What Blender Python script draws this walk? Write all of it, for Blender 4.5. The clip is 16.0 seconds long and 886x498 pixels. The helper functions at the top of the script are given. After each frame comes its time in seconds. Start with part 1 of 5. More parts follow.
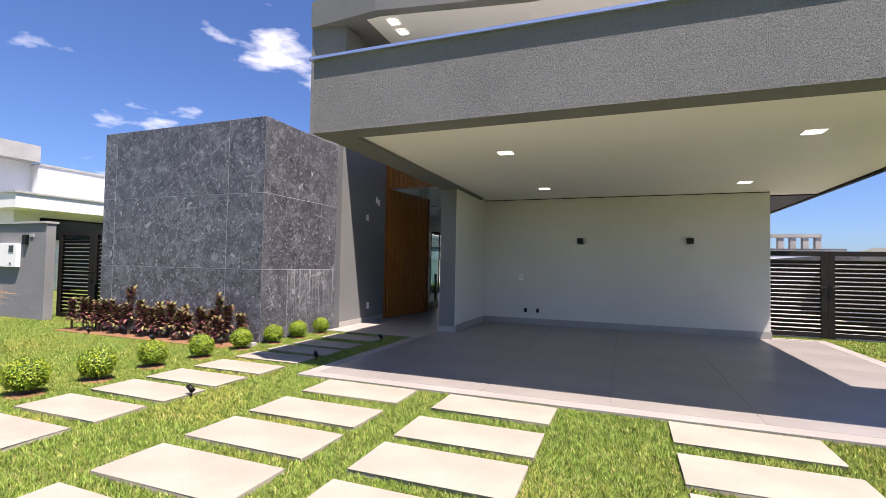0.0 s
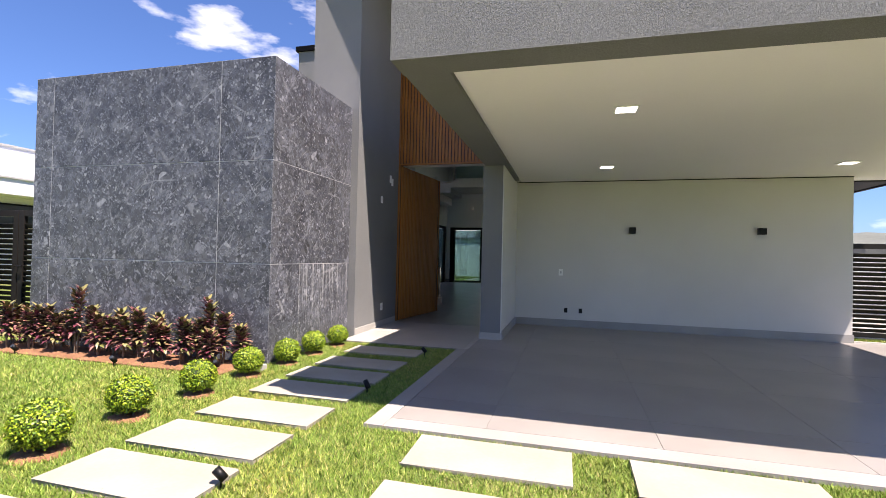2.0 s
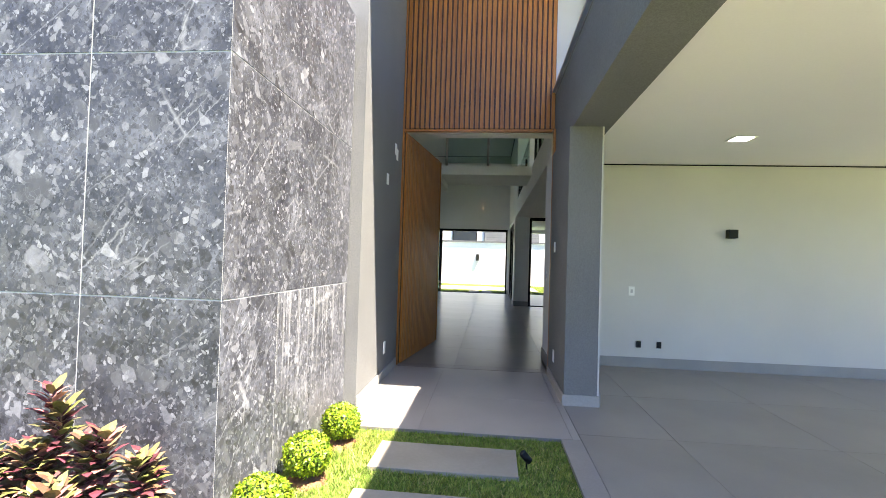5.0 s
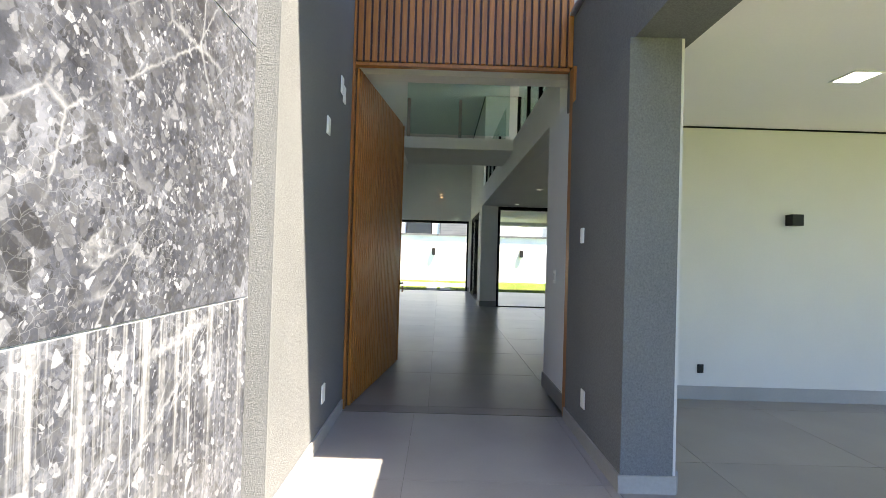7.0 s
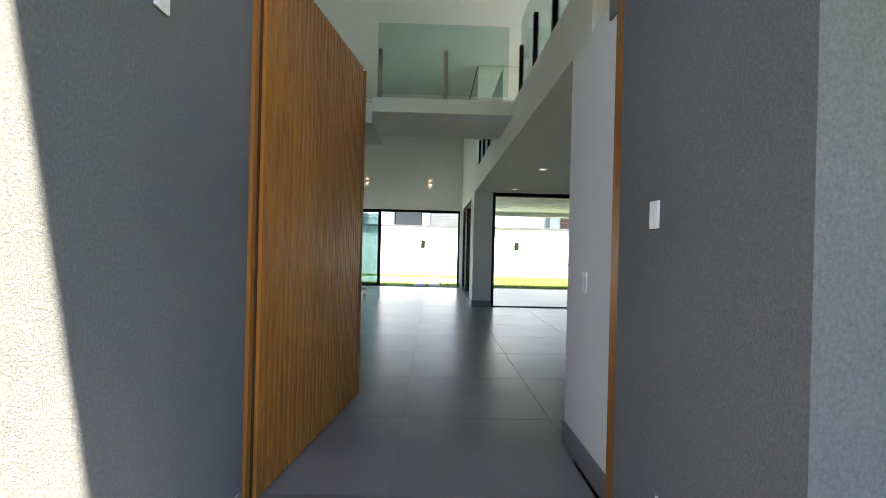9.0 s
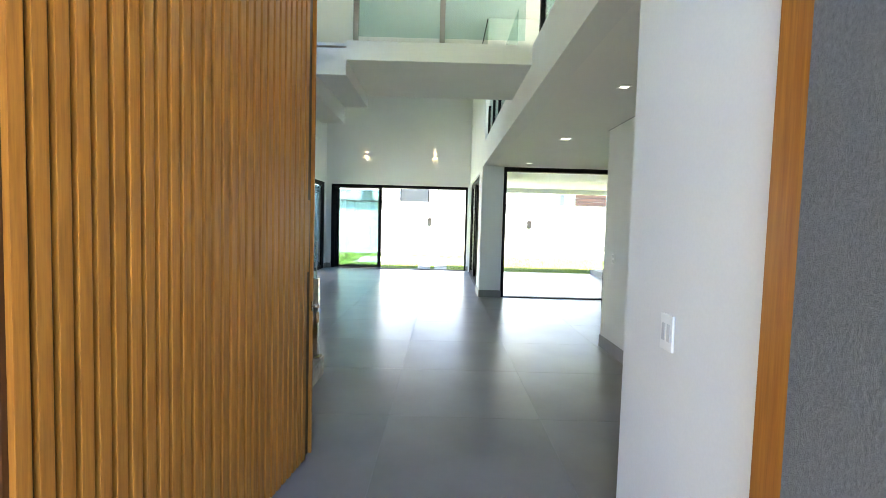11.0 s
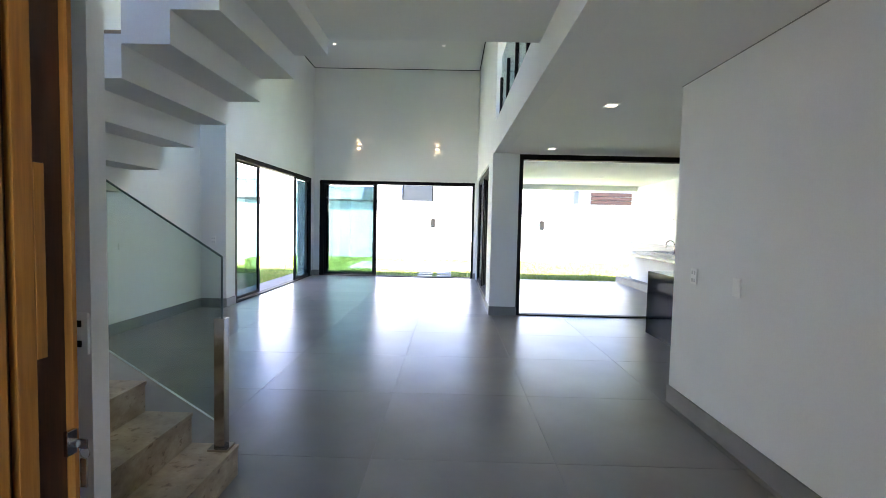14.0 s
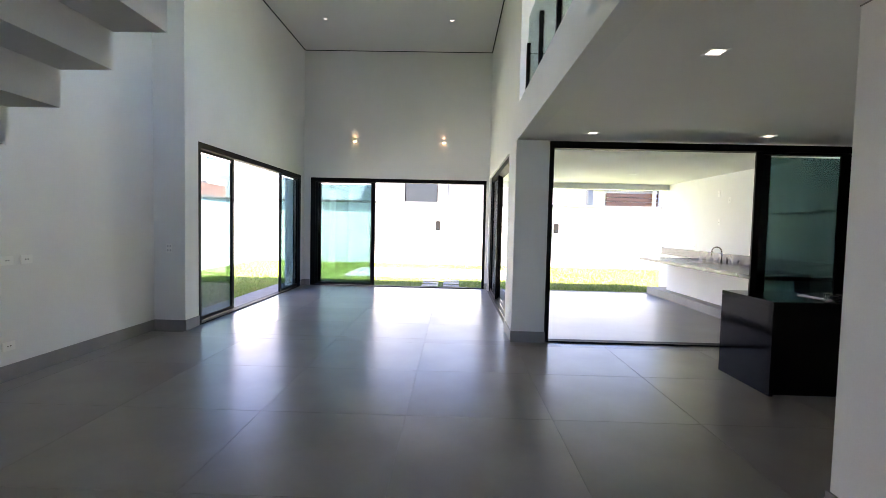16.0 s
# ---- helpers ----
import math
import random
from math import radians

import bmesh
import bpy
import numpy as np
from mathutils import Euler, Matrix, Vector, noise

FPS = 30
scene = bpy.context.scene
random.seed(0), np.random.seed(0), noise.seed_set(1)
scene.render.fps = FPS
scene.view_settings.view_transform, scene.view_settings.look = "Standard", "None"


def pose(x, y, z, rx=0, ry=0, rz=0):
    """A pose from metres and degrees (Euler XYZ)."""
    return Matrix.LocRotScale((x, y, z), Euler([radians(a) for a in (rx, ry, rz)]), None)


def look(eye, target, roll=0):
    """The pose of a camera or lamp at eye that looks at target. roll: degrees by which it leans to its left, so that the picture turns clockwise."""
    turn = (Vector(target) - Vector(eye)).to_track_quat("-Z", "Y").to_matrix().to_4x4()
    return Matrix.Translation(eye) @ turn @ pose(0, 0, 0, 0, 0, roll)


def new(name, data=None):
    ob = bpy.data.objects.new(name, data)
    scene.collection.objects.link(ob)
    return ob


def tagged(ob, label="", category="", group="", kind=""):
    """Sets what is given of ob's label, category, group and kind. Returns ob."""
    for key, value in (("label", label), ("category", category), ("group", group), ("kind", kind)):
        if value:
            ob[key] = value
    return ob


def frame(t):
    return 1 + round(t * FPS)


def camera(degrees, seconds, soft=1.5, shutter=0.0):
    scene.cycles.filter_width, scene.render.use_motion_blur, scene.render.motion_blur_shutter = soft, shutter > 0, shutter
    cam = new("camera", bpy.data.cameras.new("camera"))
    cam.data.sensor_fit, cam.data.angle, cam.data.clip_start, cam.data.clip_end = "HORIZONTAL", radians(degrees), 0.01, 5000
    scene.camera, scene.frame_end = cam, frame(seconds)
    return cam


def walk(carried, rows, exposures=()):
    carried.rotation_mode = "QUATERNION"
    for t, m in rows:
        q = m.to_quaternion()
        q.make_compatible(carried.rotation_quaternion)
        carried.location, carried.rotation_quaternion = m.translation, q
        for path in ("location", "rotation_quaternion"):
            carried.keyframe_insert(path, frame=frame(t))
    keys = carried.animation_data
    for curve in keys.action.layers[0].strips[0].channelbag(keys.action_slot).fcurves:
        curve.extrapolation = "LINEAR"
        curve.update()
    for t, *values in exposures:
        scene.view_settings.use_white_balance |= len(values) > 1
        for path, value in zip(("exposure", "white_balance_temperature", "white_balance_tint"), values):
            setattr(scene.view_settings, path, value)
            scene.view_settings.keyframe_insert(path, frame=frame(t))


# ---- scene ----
cam = camera(86.5, 16.0, soft=0.75)
PATH = [
    (0, (5.078, -9.526, 1.228), (4.361, -7.66, 1.296), 1.1),
    (0.5, (4.54, -9.252, 1.222), (3.875, -7.367, 1.28), 1.2),
    (1, (4.04, -9.037, 1.28), (3.426, -7.134, 1.327), 1.2),
    (1.5, (3.586, -8.754, 1.276), (3.023, -6.836, 1.313), 1.3),
    (2, (3.158, -8.423, 1.241), (2.641, -6.491, 1.272), 1.3),
    (2.5, (2.748, -8.054, 1.291), (2.279, -6.11, 1.315), 1.4),
    (3, (2.369, -7.617, 1.311), (1.962, -5.659, 1.328), 1.5),
    (3.5, (1.982, -7.223, 1.32), (1.633, -5.253, 1.327), 1.8),
    (3.7, (1.828, -7.047, 1.334), (1.502, -5.074, 1.347), 1.6),
    (5.8, (0.876, -5.149, 1.317), (0.775, -3.152, 1.37), 1.9),
    (6, (0.819, -4.963, 1.31), (0.747, -2.965, 1.359), 1.8),
    (6.5, (0.782, -4.508, 1.345), (0.756, -2.508, 1.385), 1.8),
    (7, (0.798, -4.048, 1.331), (0.81, -2.048, 1.359), 1.7),
    (7.5, (0.803, -3.628, 1.354), (0.841, -1.629, 1.373), 1.6),
    (8, (0.829, -3.213, 1.363), (0.876, -1.214, 1.378), 1.5),
    (8.2, (0.853, -3.06, 1.335), (0.9, -1.06, 1.354), 1.4),
    (10.3, (1.087, -1.563, 1.492), (1.115, 0.434, 1.392), 1.7),
    (10.5, (1.104, -1.452, 1.517), (1.126, 0.544, 1.405), 1.7),
    (11, (1.122, -1.119, 1.517), (1.122, 0.878, 1.406), 1.6),
    (11.5, (1.158, -0.836, 1.513), (1.142, 1.161, 1.404), 1.3),
    (12, (1.183, -0.586, 1.523), (1.159, 1.411, 1.413), 1.3),
    (12.5, (1.184, -0.294, 1.529), (1.156, 1.703, 1.417), 1.3),
    (13, (1.204, 0.015, 1.522), (1.173, 2.011, 1.412), 1.4),
    (13.5, (1.252, 0.39, 1.531), (1.219, 2.387, 1.423), 1.4),
    (14, (1.212, 0.73, 1.517), (1.182, 2.726, 1.41), 1.3),
    (14.5, (1.2, 1.082, 1.529), (1.172, 3.079, 1.423), 1.2),
    (15, (1.239, 1.486, 1.535), (1.201, 3.483, 1.431), 1.2),
    (15.5, (1.172, 1.893, 1.543), (1.131, 3.89, 1.442), 1.2),
    (16, (1.087, 2.299, 1.545), (1.043, 4.296, 1.446), 1.3),
]
walk(cam, [(t, look(eye, target, roll)) for t, eye, target, roll in PATH],
     [(0, 1.27, 7100, 20), (3.0, 1.9, 7250, 19), (6.0, 2.95, 7500, 9), (8.2, 2.85, 7500, 10), (10.3, 5.0, 7700, 7), (11.0, 4.9, 7600, 7), (12.0, 4.5, 7100, 12), (12.5, 4.6, 6900, 14), (13.5, 4.8, 6900, 16), (14.0, 4.65, 7050, 17), (14.5, 4.35, 7300, 19), (16.0, 4.25, 7600, 23)])

# ---- light ----
SUN = Vector((0.405, -0.22, 1.0)).normalized()          # towards the sun
world = bpy.data.worlds.new("sky")
scene.world = world
world.use_nodes = True
wn, wl = world.node_tree.nodes, world.node_tree.links
wn.clear()
sky = wn.new("ShaderNodeTexSky")
sky.sky_type = "NISHITA"
sky.sun_disc = False
sky.sun_elevation = math.asin(SUN.z)
sky.sun_rotation = math.atan2(SUN.x, SUN.y)
sky.air_density, sky.dust_density, sky.ozone_density = 1.0, 0.6, 2.0
tc = wn.new("ShaderNodeTexCoord")
mp = wn.new("ShaderNodeMapping")
mp.inputs["Scale"].default_value = (1.0, 1.0, 2.6)
mp.inputs["Location"].default_value = (0.35, 0.1, 0.2)
cl = wn.new("ShaderNodeTexNoise")
cl.inputs["Scale"].default_value, cl.inputs["Detail"].default_value, cl.inputs["Roughness"].default_value = 4.2, 9, 0.52
cr = wn.new("ShaderNodeValToRGB")
cr.color_ramp.elements[0].position, cr.color_ramp.elements[1].position = 0.585, 0.72
cr.color_ramp.elements[1].color = (0.9, 0.9, 0.9, 1)
mx = wn.new("ShaderNodeMix")
mx.data_type = "RGBA"
mx.inputs["B"].default_value = (13.0, 13.3, 13.8, 1)
tint = wn.new("ShaderNodeMix")
tint.data_type, tint.blend_type = "RGBA", "MULTIPLY"
tint.inputs["Factor"].default_value = 1.0
tint.inputs["B"].default_value = (0.54, 0.78, 1.22, 1)
bg = wn.new("ShaderNodeBackground")
bg.inputs["Strength"].default_value = 0.060
wo = wn.new("ShaderNodeOutputWorld")
wl.new(tc.outputs["Generated"], mp.inputs["Vector"])
wl.new(mp.outputs["Vector"], cl.inputs["Vector"])
wl.new(cl.outputs["Fac"], cr.inputs["Fac"])
wl.new(cr.outputs["Color"], mx.inputs["Factor"])
wl.new(sky.outputs["Color"], tint.inputs["A"])
wl.new(tint.outputs["Result"], mx.inputs["A"])
wl.new(mx.outputs["Result"], bg.inputs["Color"])
wl.new(bg.outputs["Background"], wo.inputs["Surface"])

sun_data = bpy.data.lights.new("sun", "SUN")
sun_data.energy, sun_data.angle, sun_data.color = 4.8, radians(0.53), (1.0, 0.965, 0.91)
sun = new("sun", sun_data)
sun.matrix_world = look(SUN * 60, (0, 0, 0))


# ---- material kit ----
def material(name, base, rough=0.6, metal=0.0, spec=0.5):
    m = bpy.data.materials.new(name)
    m.use_nodes = True
    b = m.node_tree.nodes["Principled BSDF"]
    b.inputs["Base Color"].default_value = (*base, 1)
    b.inputs["Roughness"].default_value = rough
    b.inputs["Metallic"].default_value = metal
    b.inputs["Specular IOR Level"].default_value = spec
    return m, m.node_tree.nodes, m.node_tree.links, b


def coords(nodes, links, scale=(1, 1, 1), kind="Object"):
    t = nodes.new("ShaderNodeTexCoord")
    p = nodes.new("ShaderNodeMapping")
    p.inputs["Scale"].default_value = scale
    links.new(t.outputs[kind], p.inputs["Vector"])
    return p.outputs["Vector"]


def noise_tex(nodes, links, vec, scale, detail=4, rough=0.55):
    n = nodes.new("ShaderNodeTexNoise")
    n.inputs["Scale"].default_value, n.inputs["Detail"].default_value, n.inputs["Roughness"].default_value = scale, detail, rough
    links.new(vec, n.inputs["Vector"])
    return n.outputs["Fac"]


def ramp(nodes, links, fac, stops):
    r = nodes.new("ShaderNodeValToRGB")
    while len(r.color_ramp.elements) < len(stops):
        r.color_ramp.elements.new(0.5)
    for e, (p, c) in zip(r.color_ramp.elements, stops):
        e.position, e.color = p, (*c, 1)
    links.new(fac, r.inputs["Fac"])
    return r.outputs["Color"]


def mixed(nodes, links, a, b, fac=0.5, blend="MIX"):
    n = nodes.new("ShaderNodeMix")
    n.data_type, n.blend_type = "RGBA", blend
    for key, v in (("A", a), ("B", b)):
        if isinstance(v, tuple):
            n.inputs[key].default_value = (*v, 1)
        else:
            links.new(v, n.inputs[key])
    if isinstance(fac, float):
        n.inputs["Factor"].default_value = fac
    else:
        links.new(fac, n.inputs["Factor"])
    return n.outputs["Result"]


def bumped(nodes, links, b, height, strength=0.3, dist=0.01):
    n = nodes.new("ShaderNodeBump")
    n.inputs["Strength"].default_value, n.inputs["Distance"].default_value = strength, dist
    links.new(height, n.inputs["Height"])
    links.new(n.outputs["Normal"], b.inputs["Normal"])


def grainy(name, c1, c2, rough=0.7, big=1.2, fine=60.0, bump=0.25, dist=0.004, amount=0.5, spec=0.4):
    """Two-scale mottled surface: broad stains and fine grain with relief."""
    m, n, l, b = material(name, c1, rough, 0, spec)
    v = coords(n, l)
    wide = ramp(n, l, noise_tex(n, l, v, big, 5), [(0.3, c1), (0.7, c2)])
    f = noise_tex(n, l, v, fine, 3)
    shade = ramp(n, l, f, [(0.25, (1 - amount * 0.35,) * 3), (0.75, (1.0, 1.0, 1.0))])
    l.new(mixed(n, l, wide, shade, 1.0, "MULTIPLY"), b.inputs["Base Color"])
    bumped(n, l, b, f, bump, dist)
    return m


def stucco_material(name, c1, c2):
    m, n, l, b = material(name, c1, 0.9, 0, 0.2)
    v = coords(n, l)
    wide = ramp(n, l, noise_tex(n, l, v, 0.9, 6), [(0.3, c1), (0.7, c2)])
    vs = coords(n, l, (1, 1, 0.8))
    f = noise_tex(n, l, vs, 95.0, 6, 0.8)
    shade = ramp(n, l, f, [(0.34, (0.70,) * 3), (0.64, (1.07,) * 3)])
    l.new(mixed(n, l, wide, shade, 1.0, "MULTIPLY"), b.inputs["Base Color"])
    bumped(n, l, b, f, 1.0, 0.009)
    return m


stucco = stucco_material("grey_stucco", (0.185, 0.187, 0.188), (0.222, 0.225, 0.224))
white_paint = grainy("white_paint", (0.74, 0.74, 0.73), (0.80, 0.80, 0.79), 0.75, 0.8, 90, 0.06, 0.002, 0.12)
ceiling_paint = grainy("ceiling_paint", (0.78, 0.77, 0.75), (0.82, 0.81, 0.79), 0.85, 0.6, 60, 0.03, 0.002, 0.08)
garage_paint = grainy("garage_paint", (0.54, 0.53, 0.505), (0.59, 0.58, 0.555), 0.75, 0.8, 90, 0.06, 0.002, 0.12)
garage_ceiling = grainy("garage_ceiling_paint", (0.84, 0.81, 0.78), (0.87, 0.845, 0.815), 0.85, 0.6, 60, 0.03, 0.002, 0.08)
garage_skirting = grainy("garage_skirting", (0.27, 0.26, 0.25), (0.33, 0.32, 0.31), 0.5, 2, 70, 0.03, 0.001, 0.2)
garden_white = grainy("garden_wall_paint", (0.72, 0.73, 0.74), (0.8, 0.8, 0.8), 0.85, 0.7, 40, 0.3, 0.004, 0.25)
baseboard_mat = grainy("grey_baseboard", (0.20, 0.195, 0.19), (0.25, 0.245, 0.24), 0.45, 2.0, 70, 0.03, 0.001, 0.2)
light_concrete = grainy("light_concrete", (0.31, 0.297, 0.275), (0.40, 0.385, 0.36), 0.75, 1.1, 55, 0.15, 0.003, 0.3)
garage_tile_mat = grainy("garage_porcelain", (0.225, 0.207, 0.195), (0.29, 0.268, 0.252), 0.32, 1.0, 80, 0.03, 0.001, 0.2)
border_mat = grainy("border_porcelain", (0.25, 0.232, 0.218), (0.33, 0.308, 0.29), 0.6, 1.1, 55, 0.08, 0.002, 0.3)
porch_tile_mat = grainy("porch_porcelain", (0.31, 0.285, 0.265), (0.37, 0.345, 0.325), 0.4, 1.2, 80, 0.03, 0.001, 0.2)
grout_pale = grainy("pale_grout", (0.42, 0.42, 0.415), (0.55, 0.55, 0.54), 0.9, 3, 60, 0.05)
joint_mat = grainy("tile_joint", (0.20, 0.19, 0.18), (0.25, 0.24, 0.23), 0.9, 3, 60, 0.05)
black_alu = grainy("black_aluminium", (0.004, 0.004, 0.0045), (0.007, 0.007, 0.007), 0.5, 3, 150, 0.02, 0.001, 0.1, 0.06)
gate_mat = grainy("dark_brown_aluminium", (0.012, 0.010, 0.009), (0.018, 0.015, 0.013), 0.5, 3, 150, 0.03, 0.001, 0.15, 0.25)
plastic_white = material("white_plastic", (0.82, 0.82, 0.80), 0.35)[0]
plastic_black = material("black_plastic", (0.005, 0.005, 0.005), 0.45, 0, 0.25)[0]
soil_mat = grainy("red_soil", (0.20, 0.09, 0.045), (0.30, 0.15, 0.08), 0.95, 4, 40, 0.8, 0.03, 0.6)
metal_cap = material("aluminium_flashing", (0.55, 0.62, 0.78), 0.3, 0.8)[0]
steel = material("brushed_steel", (0.48, 0.43, 0.39), 0.12, 1.0)[0]
brass = material("worn_steel_key", (0.6, 0.57, 0.5), 0.25, 1.0)[0]
roof_mat = grainy("fibre_roof", (0.3, 0.3, 0.3), (0.4, 0.4, 0.4), 0.8)
concrete_old = grainy("neighbour_concrete", (0.33, 0.33, 0.33), (0.45, 0.45, 0.44), 0.85, 1.5, 30, 0.2)
coping_dark = grainy("weathered_coping", (0.10, 0.10, 0.105), (0.15, 0.15, 0.155), 0.9, 2, 40, 0.2)
far_white = grainy("neighbour_white", (0.72, 0.72, 0.74), (0.8, 0.8, 0.82), 0.8)
far_grey = grainy("neighbour_grey", (0.16, 0.165, 0.175), (0.2, 0.205, 0.21), 0.8)
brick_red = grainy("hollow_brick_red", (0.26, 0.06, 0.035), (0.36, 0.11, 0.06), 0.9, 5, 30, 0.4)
window_dark = material("dark_window_pane", (0.03, 0.035, 0.04), 0.05)[0]
straw = material("dry_orange_frond", (0.55, 0.27, 0.05), 0.7)[0]
hill_mat = grainy("far_hill", (0.10, 0.11, 0.10), (0.14, 0.15, 0.13), 1.0, 0.02, 0.3)


def stone_material(streaks=False):
    """Dark breccia: grey matrix, angular clasts of many sizes and long slanting pale veins."""
    m, n, l, b = material("dark_breccia_stone", (0.1, 0.1, 0.11), 0.42, 0, 0.45)
    info = n.new("ShaderNodeObjectInfo")
    t = n.new("ShaderNodeTexCoord")
    comb = n.new("ShaderNodeCombineXYZ")
    for k in "XYZ":
        l.new(info.outputs["Random"], comb.inputs[k])
    shift = n.new("ShaderNodeVectorMath")
    shift.operation = "MULTIPLY_ADD"
    l.new(comb.outputs["Vector"], shift.inputs[0])
    shift.inputs[1].default_value = (7.0, 7.0, 7.0)
    l.new(t.outputs["Object"], shift.inputs[2])

    def warped(src, scale, size):
        w = n.new("ShaderNodeTexNoise")
        w.inputs["Scale"].default_value, w.inputs["Detail"].default_value = scale, 2
        l.new(src, w.inputs["Vector"])
        a = n.new("ShaderNodeVectorMath")
        a.operation = "MULTIPLY_ADD"
        l.new(w.outputs["Color"], a.inputs[0])
        a.inputs[1].default_value = (size,) * 3
        l.new(src, a.inputs[2])
        return a.outputs["Vector"]

    def turned(src, angle, scale):
        p = n.new("ShaderNodeMapping")
        p.vector_type = "TEXTURE"
        p.inputs["Rotation"].default_value = (0, radians(angle), 0)
        p.inputs["Scale"].default_value = scale
        l.new(src, p.inputs["Vector"])
        return p.outputs["Vector"]

    def cells(src, scale, feature="F1"):
        vo = n.new("ShaderNodeTexVoronoi")
        vo.feature = feature
        vo.inputs["Scale"].default_value, vo.inputs["Randomness"].default_value = scale, 1.0
        l.new(src, vo.inputs["Vector"])
        return vo

    v = warped(shift.outputs["Vector"], 28.0, 0.018)
    col = ramp(n, l, noise_tex(n, l, v, 3.6, 10, 0.75), [(0.33, (0.019, 0.020, 0.026)), (0.5, (0.062, 0.066, 0.082)), (0.66, (0.175, 0.184, 0.215))])
    # scale, share kept, rim, darkest, palest, slant, stretch
    for scale, keep, rim, lo, hi, slant, stretch in (
            (85, 0.50, 0.05, 0.018, 0.30, 20, 1.5), (46, 0.62, 0.06, 0.02, 0.32, -50, 1.6), (27, 0.70, 0.07, 0.02, 0.32, 35, 1.5),
            (15, 0.82, 0.09, 0.025, 0.32, -35, 1.5), (9.5, 0.93, 0.10, 0.05, 0.32, 60, 1.6)):
        src = turned(v, slant, (1.0, 1.0, stretch))
        cell, edge = cells(src, scale), cells(src, scale, "DISTANCE_TO_EDGE")
        sep = n.new("ShaderNodeSeparateColor")
        l.new(cell.outputs["Color"], sep.inputs["Color"])
        pick = ramp(n, l, sep.outputs["Red"], [(keep, (0, 0, 0)), (keep + 0.02, (1, 1, 1))])
        inner = ramp(n, l, edge.outputs["Distance"], [(rim, (0, 0, 0)), (rim + 0.05, (1, 1, 1))])
        tone = ramp(n, l, sep.outputs["Green"], [(0.0, (lo, lo, lo * 1.12)), (0.6, (lo + hi * 0.26, lo + hi * 0.27, lo + hi * 0.31)), (0.85, (hi * 0.64, hi * 0.66, hi * 0.73)), (1.0, (hi * 1.1, hi * 1.13, hi * 1.2))])
        grain = ramp(n, l, noise_tex(n, l, v, scale * 1.6, 6, 0.7), [(0.35, (0.45,) * 3), (0.6, (0.95,) * 3)])
        col = mixed(n, l, col, tone, mixed(n, l, mixed(n, l, pick, inner, 1.0, "MULTIPLY"), grain, 1.0, "MULTIPLY"))
    # crackle between the clasts, then long veins at two slants
    for src, scale, width, lo, hi, strength in ((v, 30.0, 0.04, 0.48, 0.62, 0.3), (turned(v, 48, (1.0, 1.0, 4.0)), 5.0, 0.022, 0.54, 0.64, 0.45), (turned(v, 38, (1.0, 1.0, 3.0)), 2.4, 0.010, 0.48, 0.60, 0.6)):
        rim = cells(src, scale, "DISTANCE_TO_EDGE")
        line = ramp(n, l, rim.outputs["Distance"], [(0.0, (strength,) * 3), (width, (0.0,) * 3)])
        some = ramp(n, l, noise_tex(n, l, v, 2.6 if scale < 10 else 7.0, 4), [(lo, (0, 0, 0)), (hi, (1, 1, 1))])
        col = mixed(n, l, col, (0.33, 0.338, 0.355), mixed(n, l, line, some, 1.0, "MULTIPLY"))
    if streaks:
        p = n.new("ShaderNodeMapping")
        p.inputs["Scale"].default_value = (26, 26, 0.35)
        l.new(t.outputs["Object"], p.inputs["Vector"])
        st = ramp(n, l, noise_tex(n, l, p.outputs["Vector"], 1.0, 4, 0.7), [(0.48, (0, 0, 0)), (0.68, (0.8,) * 3)])
        broken = ramp(n, l, noise_tex(n, l, t.outputs["Object"], 9.0, 5, 0.7), [(0.35, (0.25,) * 3), (0.6, (1, 1, 1))])
        sx = n.new("ShaderNodeSeparateXYZ")
        l.new(t.outputs["Object"], sx.inputs["Vector"])
        mr = n.new("ShaderNodeMapRange")
        mr.inputs["From Min"].default_value, mr.inputs["From Max"].default_value = -0.4, 0.58
        l.new(sx.outputs["Z"], mr.inputs["Value"])
        mask = mixed(n, l, mixed(n, l, st, broken, 1.0, "MULTIPLY"), mr.outputs["Result"], 1.0, "MULTIPLY")
        col = mixed(n, l, col, (0.62, 0.62, 0.62), mask)
    l.new(col, b.inputs["Base Color"])
    bumped(n, l, b, noise_tex(n, l, v, 60, 2), 0.05, 0.002)
    return m


